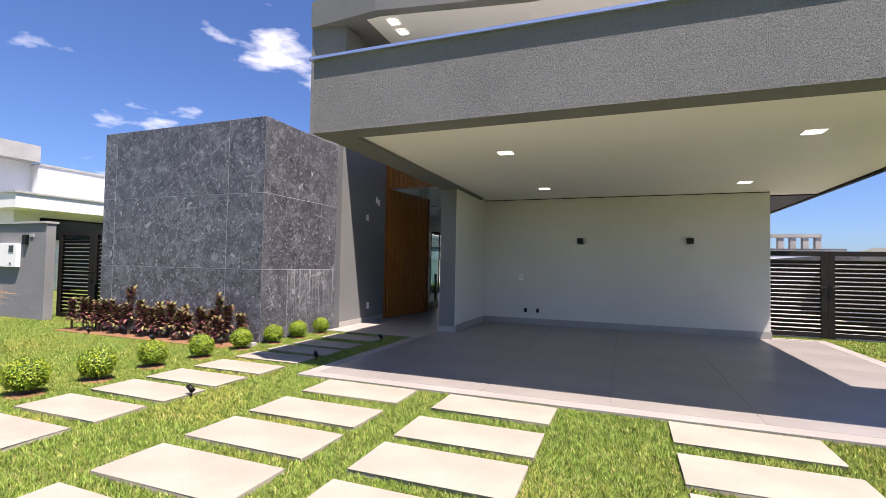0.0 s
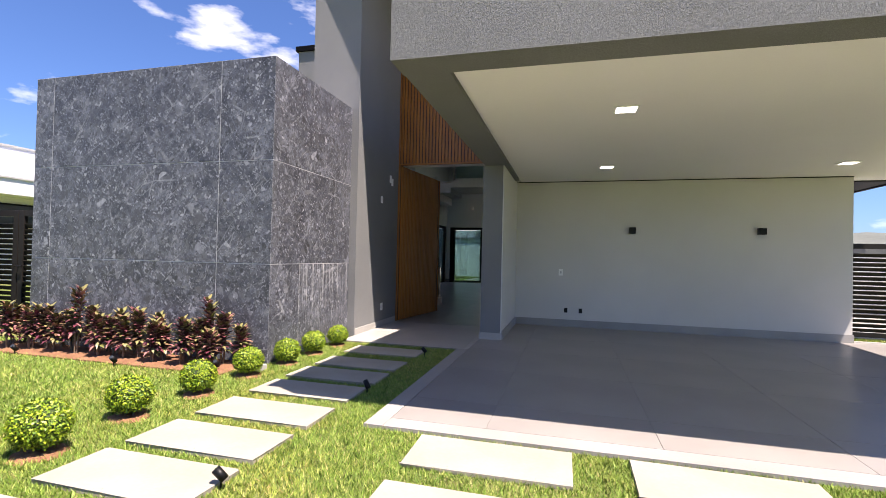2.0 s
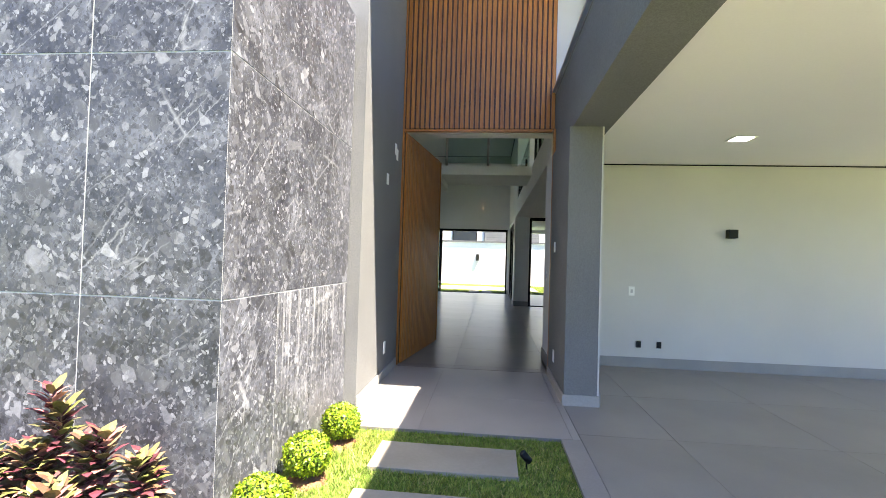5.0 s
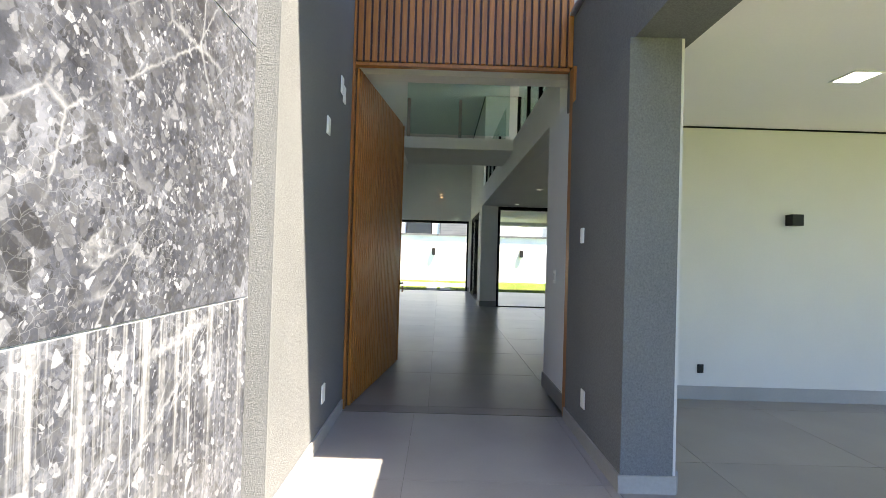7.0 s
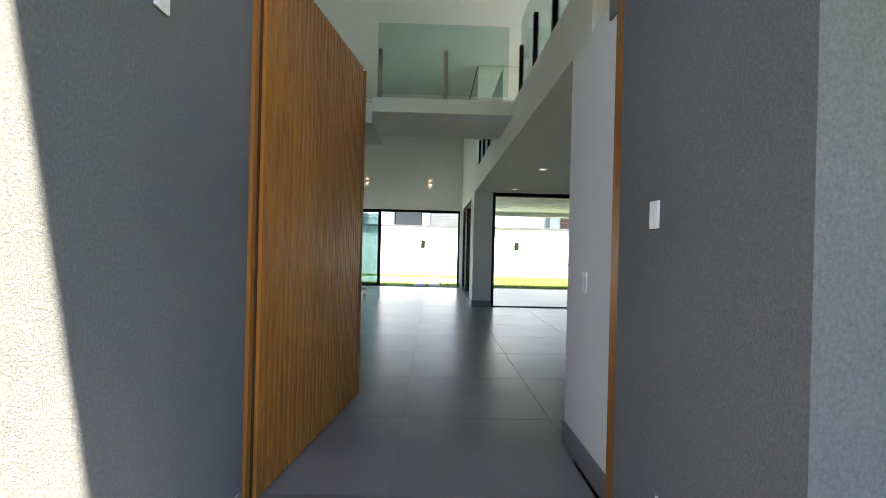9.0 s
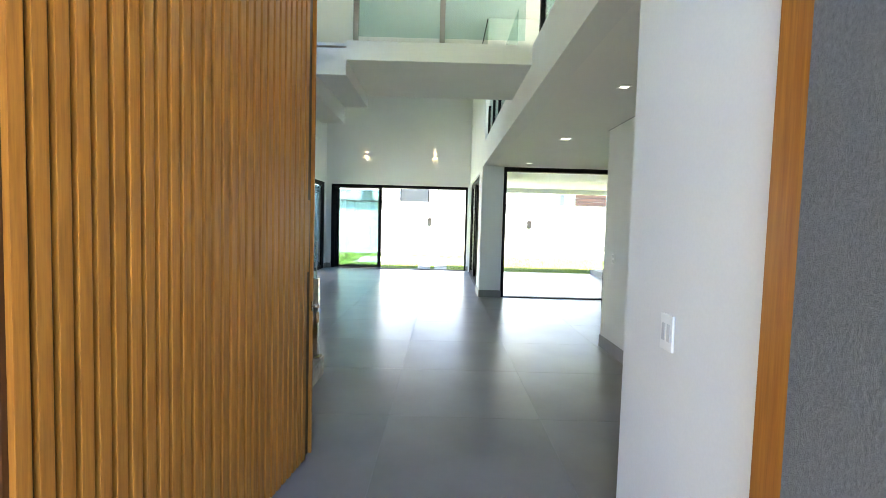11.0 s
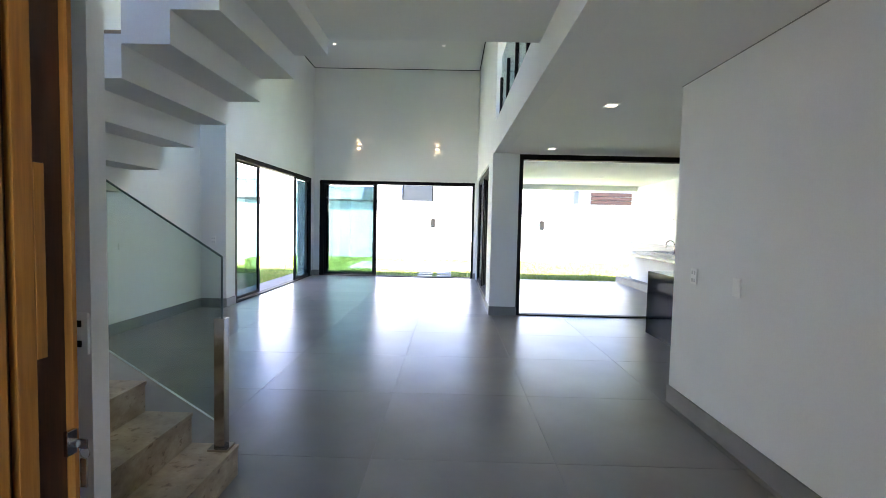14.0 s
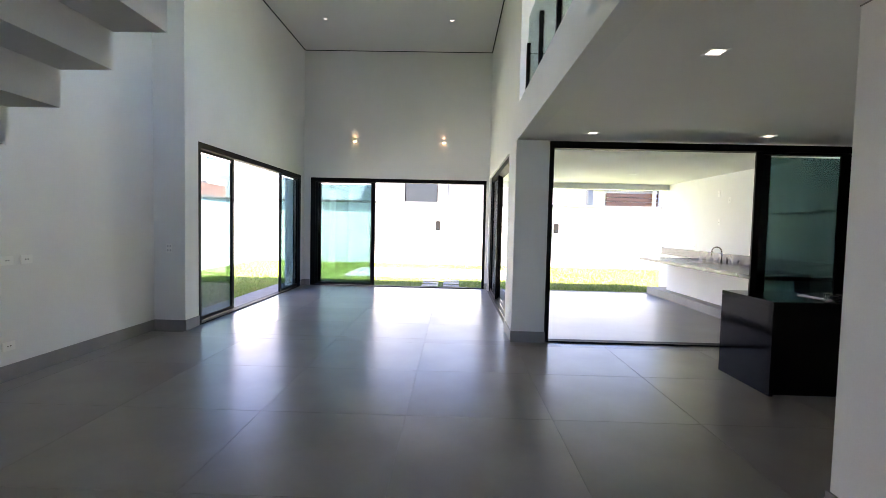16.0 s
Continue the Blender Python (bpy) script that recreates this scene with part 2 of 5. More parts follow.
def wood_material(name, dark, lightc, sx=1.0):
    """Straight-grained wood, grain along z."""
    m, n, l, b = material(name, lightc, 0.42, 0, 0.4)
    t = n.new("ShaderNodeTexCoord")
    info = n.new("ShaderNodeObjectInfo")
    comb = n.new("ShaderNodeCombineXYZ")
    for k in "XYZ":
        l.new(info.outputs["Random"], comb.inputs[k])
    ma = n.new("ShaderNodeVectorMath")
    ma.operation = "MULTIPLY_ADD"
    l.new(comb.outputs["Vector"], ma.inputs[0])
    ma.inputs[1].default_value = (9, 9, 9)
    l.new(t.outputs["Object"], ma.inputs[2])
    p = n.new("ShaderNodeMapping")
    p.inputs["Scale"].default_value = (22 * sx, 22 * sx, 1.3)
    l.new(ma.outputs["Vector"], p.inputs["Vector"])
    g = noise_tex(n, l, p.outputs["Vector"], 2.6, 6, 0.6)
    p2 = n.new("ShaderNodeMapping")
    p2.inputs["Scale"].default_value = (90 * sx, 90 * sx, 3.0)
    l.new(ma.outputs["Vector"], p2.inputs["Vector"])
    f = noise_tex(n, l, p2.outputs["Vector"], 2.0, 3, 0.6)
    col = ramp(n, l, g, [(0.3, dark), (0.66, lightc)])
    fine = ramp(n, l, f, [(0.3, (0.82,) * 3), (0.6, (1.0,) * 3)])
    col = mixed(n, l, col, fine, 1.0, "MULTIPLY")
    rnd = ramp(n, l, info.outputs["Random"], [(0.0, (0.88,) * 3), (1.0, (1.06,) * 3)])
    l.new(mixed(n, l, col, rnd, 1.0, "MULTIPLY"), b.inputs["Base Color"])
    bumped(n, l, b, f, 0.15, 0.002)
    return m


def floor_tile_material():
    m, n, l, b = material("grey_porcelain_floor", (0.2, 0.195, 0.19), 0.28, 0, 0.5)
    v = coords(n, l)
    c = ramp(n, l, noise_tex(n, l, v, 1.3, 6), [(0.3, (0.158, 0.143, 0.126)), (0.7, (0.222, 0.204, 0.182))])
    info = n.new("ShaderNodeObjectInfo")
    r = ramp(n, l, info.outputs["Random"], [(0.0, (0.86,) * 3), (1.0, (1.08,) * 3)])
    l.new(mixed(n, l, c, r, 1.0, "MULTIPLY"), b.inputs["Base Color"])
    return m


def travertine_material():
    m, n, l, b = material("brown_travertine", (0.36, 0.27, 0.19), 0.35, 0, 0.5)
    v = coords(n, l, (1, 1, 1.6))
    c = ramp(n, l, noise_tex(n, l, v, 5, 8, 0.65), [(0.3, (0.20, 0.135, 0.085)), (0.52, (0.36, 0.27, 0.18)), (0.72, (0.50, 0.41, 0.30))])
    pits = ramp(n, l, noise_tex(n, l, v, 22, 4), [(0.30, (0.5, 0.42, 0.35)), (0.42, (1.0,) * 3)])
    l.new(mixed(n, l, c, pits, 1.0, "MULTIPLY"), b.inputs["Base Color"])
    bumped(n, l, b, noise_tex(n, l, v, 25, 3), 0.1, 0.002)
    return m


def granite_material():
    m, n, l, b = material("polished_black_granite", (0.005, 0.005, 0.005), 0.08, 0, 0.05)
    v = coords(n, l)
    c = ramp(n, l, noise_tex(n, l, v, 120, 2), [(0.45, (0.003, 0.003, 0.0035)), (0.8, (0.012, 0.012, 0.013))])
    l.new(c, b.inputs["Base Color"])
    return m


def glass_material(name, colour):
    m = bpy.data.materials.new(name)
    m.use_nodes = True
    n, l = m.node_tree.nodes, m.node_tree.links
    n.clear()
    tr = n.new("ShaderNodeBsdfTransparent")
    tr.inputs["Color"].default_value = (*colour, 1)
    gl = n.new("ShaderNodeBsdfGlossy")
    gl.inputs["Roughness"].default_value = 0.02
    fr = n.new("ShaderNodeLayerWeight")
    fr.inputs["Blend"].default_value = 0.5
    pw = n.new("ShaderNodeMath")
    pw.operation = "POWER"
    pw.inputs[1].default_value = 4.0
    ad = n.new("ShaderNodeMath")
    ad.operation = "MULTIPLY_ADD"
    ad.inputs[1].default_value, ad.inputs[2].default_value = 0.55, 0.03
    l.new(fr.outputs["Facing"], pw.inputs[0])
    l.new(pw.outputs["Value"], ad.inputs[0])
    mxs = n.new("ShaderNodeMixShader")
    o = n.new("ShaderNodeOutputMaterial")
    l.new(ad.outputs["Value"], mxs.inputs["Fac"])
    l.new(tr.outputs["BSDF"], mxs.inputs[1])
    l.new(gl.outputs["BSDF"], mxs.inputs[2])
    l.new(mxs.outputs["Shader"], o.inputs["Surface"])
    return m


def glow(name, colour, strength):
    m, n, l, b = material(name, colour, 0.5)
    b.inputs["Emission Color"].default_value = (*colour, 1)
    b.inputs["Emission Strength"].default_value = strength
    return m


def leaf_material(name, stops, rough=0.45):
    m, n, l, b = material(name, stops[0][1], rough, 0, 0.4)
    g = n.new("ShaderNodeNewGeometry")
    c = ramp(n, l, g.outputs["Random Per Island"], stops)
    f = noise_tex(n, l, coords(n, l), 1.6, 3)
    shade = ramp(n, l, f, [(0.3, (0.8,) * 3), (0.7, (1.1,) * 3)])
    l.new(mixed(n, l, c, shade, 1.0, "MULTIPLY"), b.inputs["Base Color"])
    return m


def ground_material():
    m, n, l, b = material("lawn_ground", (0.1, 0.13, 0.04), 0.95, 0, 0.2)
    v = coords(n, l)
    c = ramp(n, l, noise_tex(n, l, v, 1.1, 6), [(0.3, (0.10, 0.15, 0.03)), (0.55, (0.16, 0.20, 0.05)), (0.75, (0.24, 0.22, 0.09))])
    f = noise_tex(n, l, v, 45, 4)
    shade = ramp(n, l, f, [(0.3, (0.45,) * 3), (0.65, (1.05,) * 3)])
    l.new(mixed(n, l, c, shade, 1.0, "MULTIPLY"), b.inputs["Base Color"])
    bumped(n, l, b, f, 1.0, 0.03)
    return m


def grass_material():
    m, n, l, b = material("grass_blade", (0.1, 0.2, 0.03), 0.55, 0, 0.3)
    g = n.new("ShaderNodeNewGeometry")
    c = ramp(n, l, g.outputs["Random Per Island"], [(0.0, (0.10, 0.19, 0.02)), (0.55, (0.20, 0.30, 0.05)), (0.85, (0.30, 0.36, 0.08)), (1.0, (0.42, 0.36, 0.16))])
    f = noise_tex(n, l, coords(n, l), 0.8, 5)
    dry = ramp(n, l, f, [(0.48, (1.0, 1.0, 1.0)), (0.68, (1.5, 1.12, 1.3))])
    tuft = ramp(n, l, noise_tex(n, l, coords(n, l), 16.0, 3), [(0.36, (0.55, 0.6, 0.5)), (0.56, (1.12, 1.1, 1.1))])
    c = mixed(n, l, mixed(n, l, c, dry, 1.0, "MULTIPLY"), tuft, 1.0, "MULTIPLY")
    l.new(c, b.inputs["Base Color"])
    return m


stone = stone_material()
stone_streaked = stone_material(True)
stone_streaked.name = "breccia_with_lime_streaks"
wood = wood_material("oak_slat_wood", (0.285, 0.094, 0.015), (0.42, 0.158, 0.025))
# same oak coloured near black: paints the shade in the slat grooves
wood_groove_shade = wood_material("oak_in_groove_shade", (0.045, 0.014, 0.004), (0.07, 0.022, 0.006))
floor_tile = floor_tile_material()
travertine = travertine_material()
granite = granite_material()
paver_mat = grainy("limestone_paver", (0.265, 0.235, 0.195), (0.34, 0.308, 0.26), 0.8, 1.6, 40, 0.25, 0.003, 0.25)
glass_clear = glass_material("clear_glass", (0.90, 0.95, 0.94))
glass_green = glass_material("green_tinted_glass", (0.36, 0.47, 0.48))
lamp_white = glow("lit_lamp_white", (1.0, 0.97, 0.92), 2.5)
lamp_warm = glow("lit_lamp_warm", (1.0, 0.70, 0.40), 0.7)
bush_leaf = leaf_material("boxwood_leaf", [(0.0, (0.05, 0.11, 0.006)), (0.45, (0.15, 0.25, 0.010)), (1.0, (0.38, 0.44, 0.03))])
# near-black green that paints the shade inside the bushes
bush_shade = leaf_material("boxwood_inner_shade", [(0.0, (0.018, 0.035, 0.004)), (1.0, (0.03, 0.055, 0.006))])
cordy_leaf = leaf_material("cordyline_leaf", [(0.0, (0.05, 0.022, 0.025)), (0.28, (0.17, 0.04, 0.06)), (0.5, (0.12, 0.14, 0.035)), (0.8, (0.24, 0.20, 0.085)), (1.0, (0.44, 0.14, 0.17))], 0.35)
cordy_stem = grainy("cordyline_stem", (0.13, 0.09, 0.06), (0.2, 0.15, 0.1), 0.9)
ground_mat = ground_material()
grass_mat = grass_material()


# ---- mesh kit ----
def box(bm, x0, x1, y0, y1, z0, z1, bevel=0.0):
    made = bmesh.ops.create_cube(bm, size=1.0, matrix=Matrix.LocRotScale(((x0 + x1) / 2, (y0 + y1) / 2, (z0 + z1) / 2), None, (abs(x1 - x0), abs(y1 - y0), abs(z1 - z0))))
    if bevel:
        edges = list({e for v in made["verts"] for e in v.link_edges})
        bmesh.ops.bevel(bm, geom=edges, offset=bevel, segments=2, affect="EDGES", profile=0.7)


def tube(bm, p, q, r, r2=None, seg=12):
    p, q = Vector(p), Vector(q)
    d = q - p
    m = Matrix.Translation((p + q) / 2) @ d.to_track_quat("Z", "Y").to_matrix().to_4x4()
    bmesh.ops.create_cone(bm, cap_ends=True, segments=seg, radius1=r, radius2=r if r2 is None else r2, depth=d.length, matrix=m)


def mesh_of(name, bm, mat, smooth=False):
    me = bpy.data.meshes.new(name)
    bm.to_mesh(me)
    bm.free()
    me.materials.append(mat)
    if smooth:
        for f in me.polygons:
            f.use_smooth = True
    return me


def part(name, bm, mat, parent=None, label="", smooth=False):
    ob = new(name, mesh_of(name, bm, mat, smooth))
    if parent is not None:
        ob.parent = parent
        ob.matrix_parent_inverse = parent.matrix_basis.inverted()
    if label:
        ob["label"] = label
    return ob


def block(name, dims, mat, parent=None, label="", bevel=0.0):
    bm = bmesh.new()
    if isinstance(dims[0], (int, float)):
        dims = [dims]
    for d in dims:
        box(bm, *d, bevel)
    return part(name, bm, mat, parent, label)


def structure(name, dims, mat, label="", bevel=0.0, category=""):
    return tagged(block(name, dims, mat, None, "", bevel), label or name.replace("_", " "), category or name.split("_")[0], "", "structure")


def thing(name, at, label, category, group="", kind=""):
    e = new(name)
    e.matrix_basis = Matrix.Translation(at)
    e.empty_display_size = 0.1
    return tagged(e, label, category, group, kind)


def shared(name, me, at, parent, rz=0.0):
    """One more object on a mesh that alike pieces share."""
    ob = new(name, me)
    ob.parent = parent
    ob.matrix_parent_inverse = parent.matrix_basis.inverted()
    ob.matrix_basis = pose(*at, 0, 0, rz)
    return ob


# ---- large structure: front ----
G = -0.018                      # lawn level
CEIL, VOID, UP = 2.73, 5.72, 3.22

structure("ground", (-400, 400, -400, 600, -0.6, G - 0.01), ground_mat, "wide lawn ground of short green and dry grass")
porch_floor = structure("porch_floor", (0.0, 1.87, -2.2, -0.06, -0.3, -0.004), joint_mat, "entrance porch slab under porcelain tiles")
garage_floor = structure("garage_floor", (1.87, 8.27, -5.02, 0.72, -0.3, -0.004), joint_mat, "garage slab under greige porcelain tiles")
structure("garage_border", [(1.72, 1.868, -5.2, -2.203, -0.3, 0.0), (1.87, 8.45, -5.2, -5.022, -0.3, 0.0), (8.272, 8.45, -5.02, 0.85, -0.3, 0.0), (7.58, 8.27, 0.722, 0.85, -0.3, 0.0)], border_mat, "pale concrete border of the garage slab", 0.0, "pavement")

wall_porch_left = structure("wall_porch_left", (-0.8, 0.0, -1.79, 0.16, -0.3, 6.4), stucco, "tall grey textured stucco wall beside the entrance door")
structure("wall_side_outer", [(-3.5, -3.302, 2.2, 8.9, -0.3, 6.3), (-3.5, -2.6, 2.0, 2.198, -0.3, 6.3), (-2.6, -0.8, 2.0, 2.198, -0.3, 3.55), (-2.6, -0.8, 2.0, 2.198, 5.35, 6.3)], stucco, "tall grey stucco side of the house")
structure("trim_side_cap", [(-3.56, -0.8, 1.94, 2.25, 6.3, 6.42), (-3.56, -3.25, 2.25, 8.9, 6.3, 6.42)], black_alu, "dark metal cap of the stucco wall")
structure("roof_entry", (-3.3, -0.8, -1.0, 2.0, 3.2, 3.3), roof_mat, "low flat roof behind the stone volume")
structure("wall_porch_right", (1.872, 2.175, -1.324, -0.122, 0.0, 2.64), stucco, "grey stucco wall between porch and garage")
structure("wall_garage_left", (2.177, 2.192, -1.322, 0.568, 0.0, 2.66), garage_paint, "pale greige garage wall beside the porch")
structure("wall_garage_back", (2.177, 7.56, 0.57, 0.72, 0.0, 2.76), garage_paint, "pale greige garage back wall with black lamps")
structure("wall_over_door", (-0.8, 8.4, 0.0 + 0.17, 0.3, 4.9, 6.4), stucco, "grey stucco wall over the entrance")
structure("beam", [(1.9, 13.0, -5.3, -5.0, 2.63, 3.43), (1.9, 2.26, -4.998, 0.16, 2.64, 3.43)], stucco, "deep grey stucco balcony beam over the garage")
structure("trim_beam_cap", [(1.86, 13.0, -5.345, -4.98, 3.43, 3.46), (1.86, 2.28, -4.978, 0.1, 3.43, 3.46)], metal_cap, "bluish aluminium flashing on the balcony parapet")
structure("ceiling_garage", [(2.262, 8.4, -4.998, 0.568, 2.68, 2.9), (7.57, 8.4, 0.57, 1.05, 2.68, 2.9), (8.4, 13.0, -4.998, -3.75, 2.68, 2.9)], garage_ceiling, "white plaster garage ceiling with recessed lamps")
# second box is the soffit further back, its deep shade put into the black
structure("trim_ceiling_edge", [(8.402, 8.46, -3.7, 6.5, 2.64, 3.0), (7.4, 8.402, 1.052, 6.5, 2.66, 3.0)], black_alu, "dark metal edge of the garage ceiling and blackened soffit behind")
# solid black strip; its colour stands in for the shade of a recessed gap
structure("trim_garage_gap", [(2.208, 7.56, 0.560, 0.568, 2.664, 2.679), (2.194, 2.200, -1.32, 0.560, 2.664, 2.679)], black_alu, "black strip painting the shadow gap under the garage ceiling")
structure("balcony_floor", (2.28, 8.4, -4.97, 0.16, 2.91, 3.0), light_concrete, "concrete balcony floor above the garage")


def soffit_z(x):
    return 5.86 - 0.09 * min(x, 3.6)


def overhang(name, x0, back, drop, top, mat, label, category):
    """Roof band whose front edge runs askew in plan and falls gently to one side; back: how far it stays behind that edge."""
    bm = bmesh.new()
    rings = []
    for x in (x0, 0.87, 3.6, 8.4):
        front = -2.02 - 0.235 * min(x, 0.87) + back
        z = soffit_z(x) - drop
        rings.append([bm.verts.new(p) for p in ((x, front, z), (x, 0.16, z), (x, 0.16, top or z + 0.008), (x, front, top or z + 0.008))])
    for a, b in zip(rings, rings[1:]):
        for k in range(4):
            bm.faces.new((a[k], a[(k + 1) % 4], b[(k + 1) % 4], b[k]))
    bm.faces.new(rings[0][::-1])
    bm.faces.new(rings[-1])
    bmesh.ops.recalc_face_normals(bm, faces=bm.faces)
    return tagged(part(name, bm, mat), label, category, "", "structure")


overhang("roof_overhang", -0.8, 0.0, 0.0, 6.45, stucco, "grey stucco roof band over the upper balcony", "roof")
overhang("ceiling_balcony", 0.55, 0.2, 0.012, None, ceiling_paint, "pale plaster ceiling of the upper balcony", "ceiling")
structure("wall_balcony_back", (2.28, 8.4, 0.02, 0.168, 3.0, 5.4), grainy("beige_plaster", (0.55, 0.46, 0.38), (0.6, 0.52, 0.43), 0.8), "beige plastered back wall of the balcony")

structure("baseboard_porch", [(0.002, 0.016, -1.79, -0.06, 0.0, 0.10), (1.856, 1.87, -1.324, -0.122, 0.0, 0.10), (1.856, 2.19, -1.34, -1.326, 0.0, 0.10), (2.177, 2.19, -1.326, -1.324, 0, 0.1)], light_concrete, "pale porcelain skirting round the porch", 0.0, "baseboard")
structure("baseboard_garage", [(2.194, 2.208, -1.32, 0.556, 0.0, 0.13), (2.194, 7.56, 0.556, 0.568, 0.0, 0.13), (7.562, 7.576, 0.556, 0.72, 0.0, 0.13)], garage_skirting, "grey porcelain skirting of the garage", 0.0, "baseboard")

# stone-clad volume with its large slabs
stone_wall = structure("wall_stone_volume", (-3.765, -0.132, -3.742, -1.0, -0.3, 3.48), far_grey, "square volume clad in large dark breccia slabs")
structure("roof_stone_volume", (-3.76, -0.12, -3.74, -0.8, 3.48, 3.492), roof_mat, "flat roof of the stone volume")


def slab_mesh(w, h, t=0.02, mat=None):
    bm = bmesh.new()
    box(bm, -w / 2, w / 2, 0, t, -h / 2, h / 2, 0.002)
    return mesh_of("stone_slab", bm, mat or stone)


J = 0.007
rows_z = [(-0.1, 1.106), (1.106, 2.30), (2.30, 3.495)]
for z0, z1 in rows_z:
    for x0, x1 in ((-3.781, -3.47), (-3.47, -0.843), (-0.843, -0.113)):
        shared("stone_slab", slab_mesh(x1 - x0 - J, z1 - z0 - J), ((x0 + x1) / 2, -3.762, (z0 + z1) / 2), stone_wall)
    cuts = [(-3.762, -3.16), (-3.16, -2.62), (-2.62, -1.79)] if z0 < 0 else [(-3.762, -1.79)]
    for y0, y1 in cuts:
        shared("stone_slab", slab_mesh(y1 - y0 - J, z1 - z0 - J, 0.02, stone_streaked if z0 < 0 and y1 > -3.0 else stone), (-0.112, (y0 + y1) / 2, (z0 + z1) / 2), stone_wall, 90)
structure("trim_stone_joint", [(-3.778, -0.116, -3.760, -3.744, -0.1, 3.493), (-0.130, -0.1145, -3.758, -1.79, -0.1, 3.493)], grout_pale, "pale grout behind the stone slabs")


# ---- large structure: house inside ----
interior_floor = structure("floor", [(-3.3, 1.912, -0.058, 14.1, -0.3, -0.004), (1.912, 7.1, 0.73, 14.1, -0.3, -0.004)], joint_mat, "indoor floor of large grey porcelain tiles")
structure("wall_front", [(-3.3, 0.0, 0.162, 0.3, 0, 3.2), (-0.8, 0.0, 0.162, 0.3, 3.2, 5.9), (3.1, 7.1, 0.73, 0.92, 0, 2.7), (2.18, 7.1, 0.31, 0.5, UP, 5.9), (0.0, 2.18, 0.31, 0.5, 3.0, 5.9)], white_paint, "white inner face of the front wall")
structure("wall_entry_right", [(1.914, 2.17, -0.018, 0.89, 0.0, CEIL), (2.17, 3.1, 0.73, 0.89, 0.0, CEIL)], white_paint, "white wall beside the open entrance door")
structure("wall_hall_right", (3.165, 7.1, 2.75, 4.84, 0.0, CEIL), white_paint, "white wall between side hall and kitchen")
structure("wall_hall_end", (5.2, 5.3, 0.93, 2.75, 0.0, CEIL), white_paint, "white end wall of the side hall")
structure("wall_kitchen_right", (6.72, 7.1, 4.84, 15.25, 0.0, 2.9), white_paint, "white wall along kitchen and veranda")
structure("wall_left", [(-3.3, -3.06, 0.3, 2.2, 0.0, 3.2), (-3.3, -3.06, 2.2, 8.72, 0.0, VOID + 0.2)], white_paint, "tall white wall of the double-height living room")
structure("wall_left_windows", [(-3.3, -2.62, 8.72, 9.06, 0, VOID + .2), (-3.0, -2.62, 9.06, 13.62, 2.68, VOID + .2), (-3.0, -2.62, 13.62, 14.1, 0, VOID + .2)], white_paint, "white wall with wide black sliding windows")
structure("wall_back", [(-2.62, -2.46, 13.86, 14.1, 0, VOID + .2), (-2.46, 1.86, 13.86, 14.1, 2.66, VOID + .2), (1.86, 2.25, 13.86, 14.1, 0, VOID + .2)], white_paint, "white back wall with a black sliding window and sconces")
structure("wall_right_upper", [(1.925, 2.2, 8.74, 13.86, 2.7, VOID + .2), (1.925, 2.2, 13.62, 13.86, 0, 2.7), (1.89, 2.33, 8.6, 9.42, 0, 2.7)], white_paint, "white pillar and wall above the side opening")
structure("beam_gallery", (1.92, 2.12, 0.51, 8.74, CEIL, UP), white_paint, "white edge beam of the upper gallery")
structure("ceiling_ground_floor", [(2.12, 7.1, 0.3, 8.75, CEIL, UP - 0.02)], ceiling_paint, "white plaster ceiling of hall and kitchen")
structure("ceiling_void", [(-3.3, 7.1, 2.2, 14.1, VOID, VOID + 0.15), (-0.8, 7.1, 0.3, 2.2, VOID, VOID + 0.15), (-3.06, -0.8, 0.3, 2.2, 3.1, 3.18)], ceiling_paint, "high white plaster ceiling of the living room")
# no recess here: black strips paint the gap's shade
structure("trim_void_gap", [(-2.6, 1.92, 13.838, 13.858, VOID - 0.012, VOID), (1.903, 1.923, 8.8, 13.838, VOID - 0.012, VOID), (-2.618, -2.598, 9, 13.838, VOID - 0.012, VOID)], black_alu, "black strip painting the shadow gap round the high ceiling")
structure("wall_gallery_back", [(6.9, 7.1, 0.3, 3.4, UP, VOID), (6.9, 7.1, 3.4, 8.2, UP, UP + 0.1), (6.9, 7.1, 3.4, 8.2, 5.5, VOID), (6.9, 7.1, 8.2, 8.75, UP, VOID)], white_paint, "white back wall of the upper gallery")
structure("wall_gallery_end", (2.2, 7.1, 8.76, 8.9, UP, VOID), white_paint, "white end wall of the upper gallery")
# thin grey strip coloured as the shade of the wall-to-ceiling gap
structure("trim_hall_gap", (3.157, 3.163, 2.75, 4.84, CEIL - 0.006, CEIL), baseboard_mat, "grey strip painting the shadow gap between wall and ceiling")
structure("wall_entry_upper", [(-0.8, -0.65, 0.3, 2.2, 3.1, VOID), (-3.06, -2.6, 2.2, 2.28, 3.1, VOID), (-2.6, -0.65, 2.2, 2.28, 3.1, 3.55), (-2.6, -0.65, 2.2, 2.28, 5.35, VOID)], white_paint, "white upper wall over the entry")
structure("wall_stair_stub", (-3.06, 0.15, 2.10, 2.17, 0.0, 3.098), white_paint, "white wall beside the foot of the stairs")
structure("bridge_slab", (0.152, 1.918, 3.45, 4.75, 3.04, UP), white_paint, "white landing bridge at the head of the stairs", 0.0, "landing")

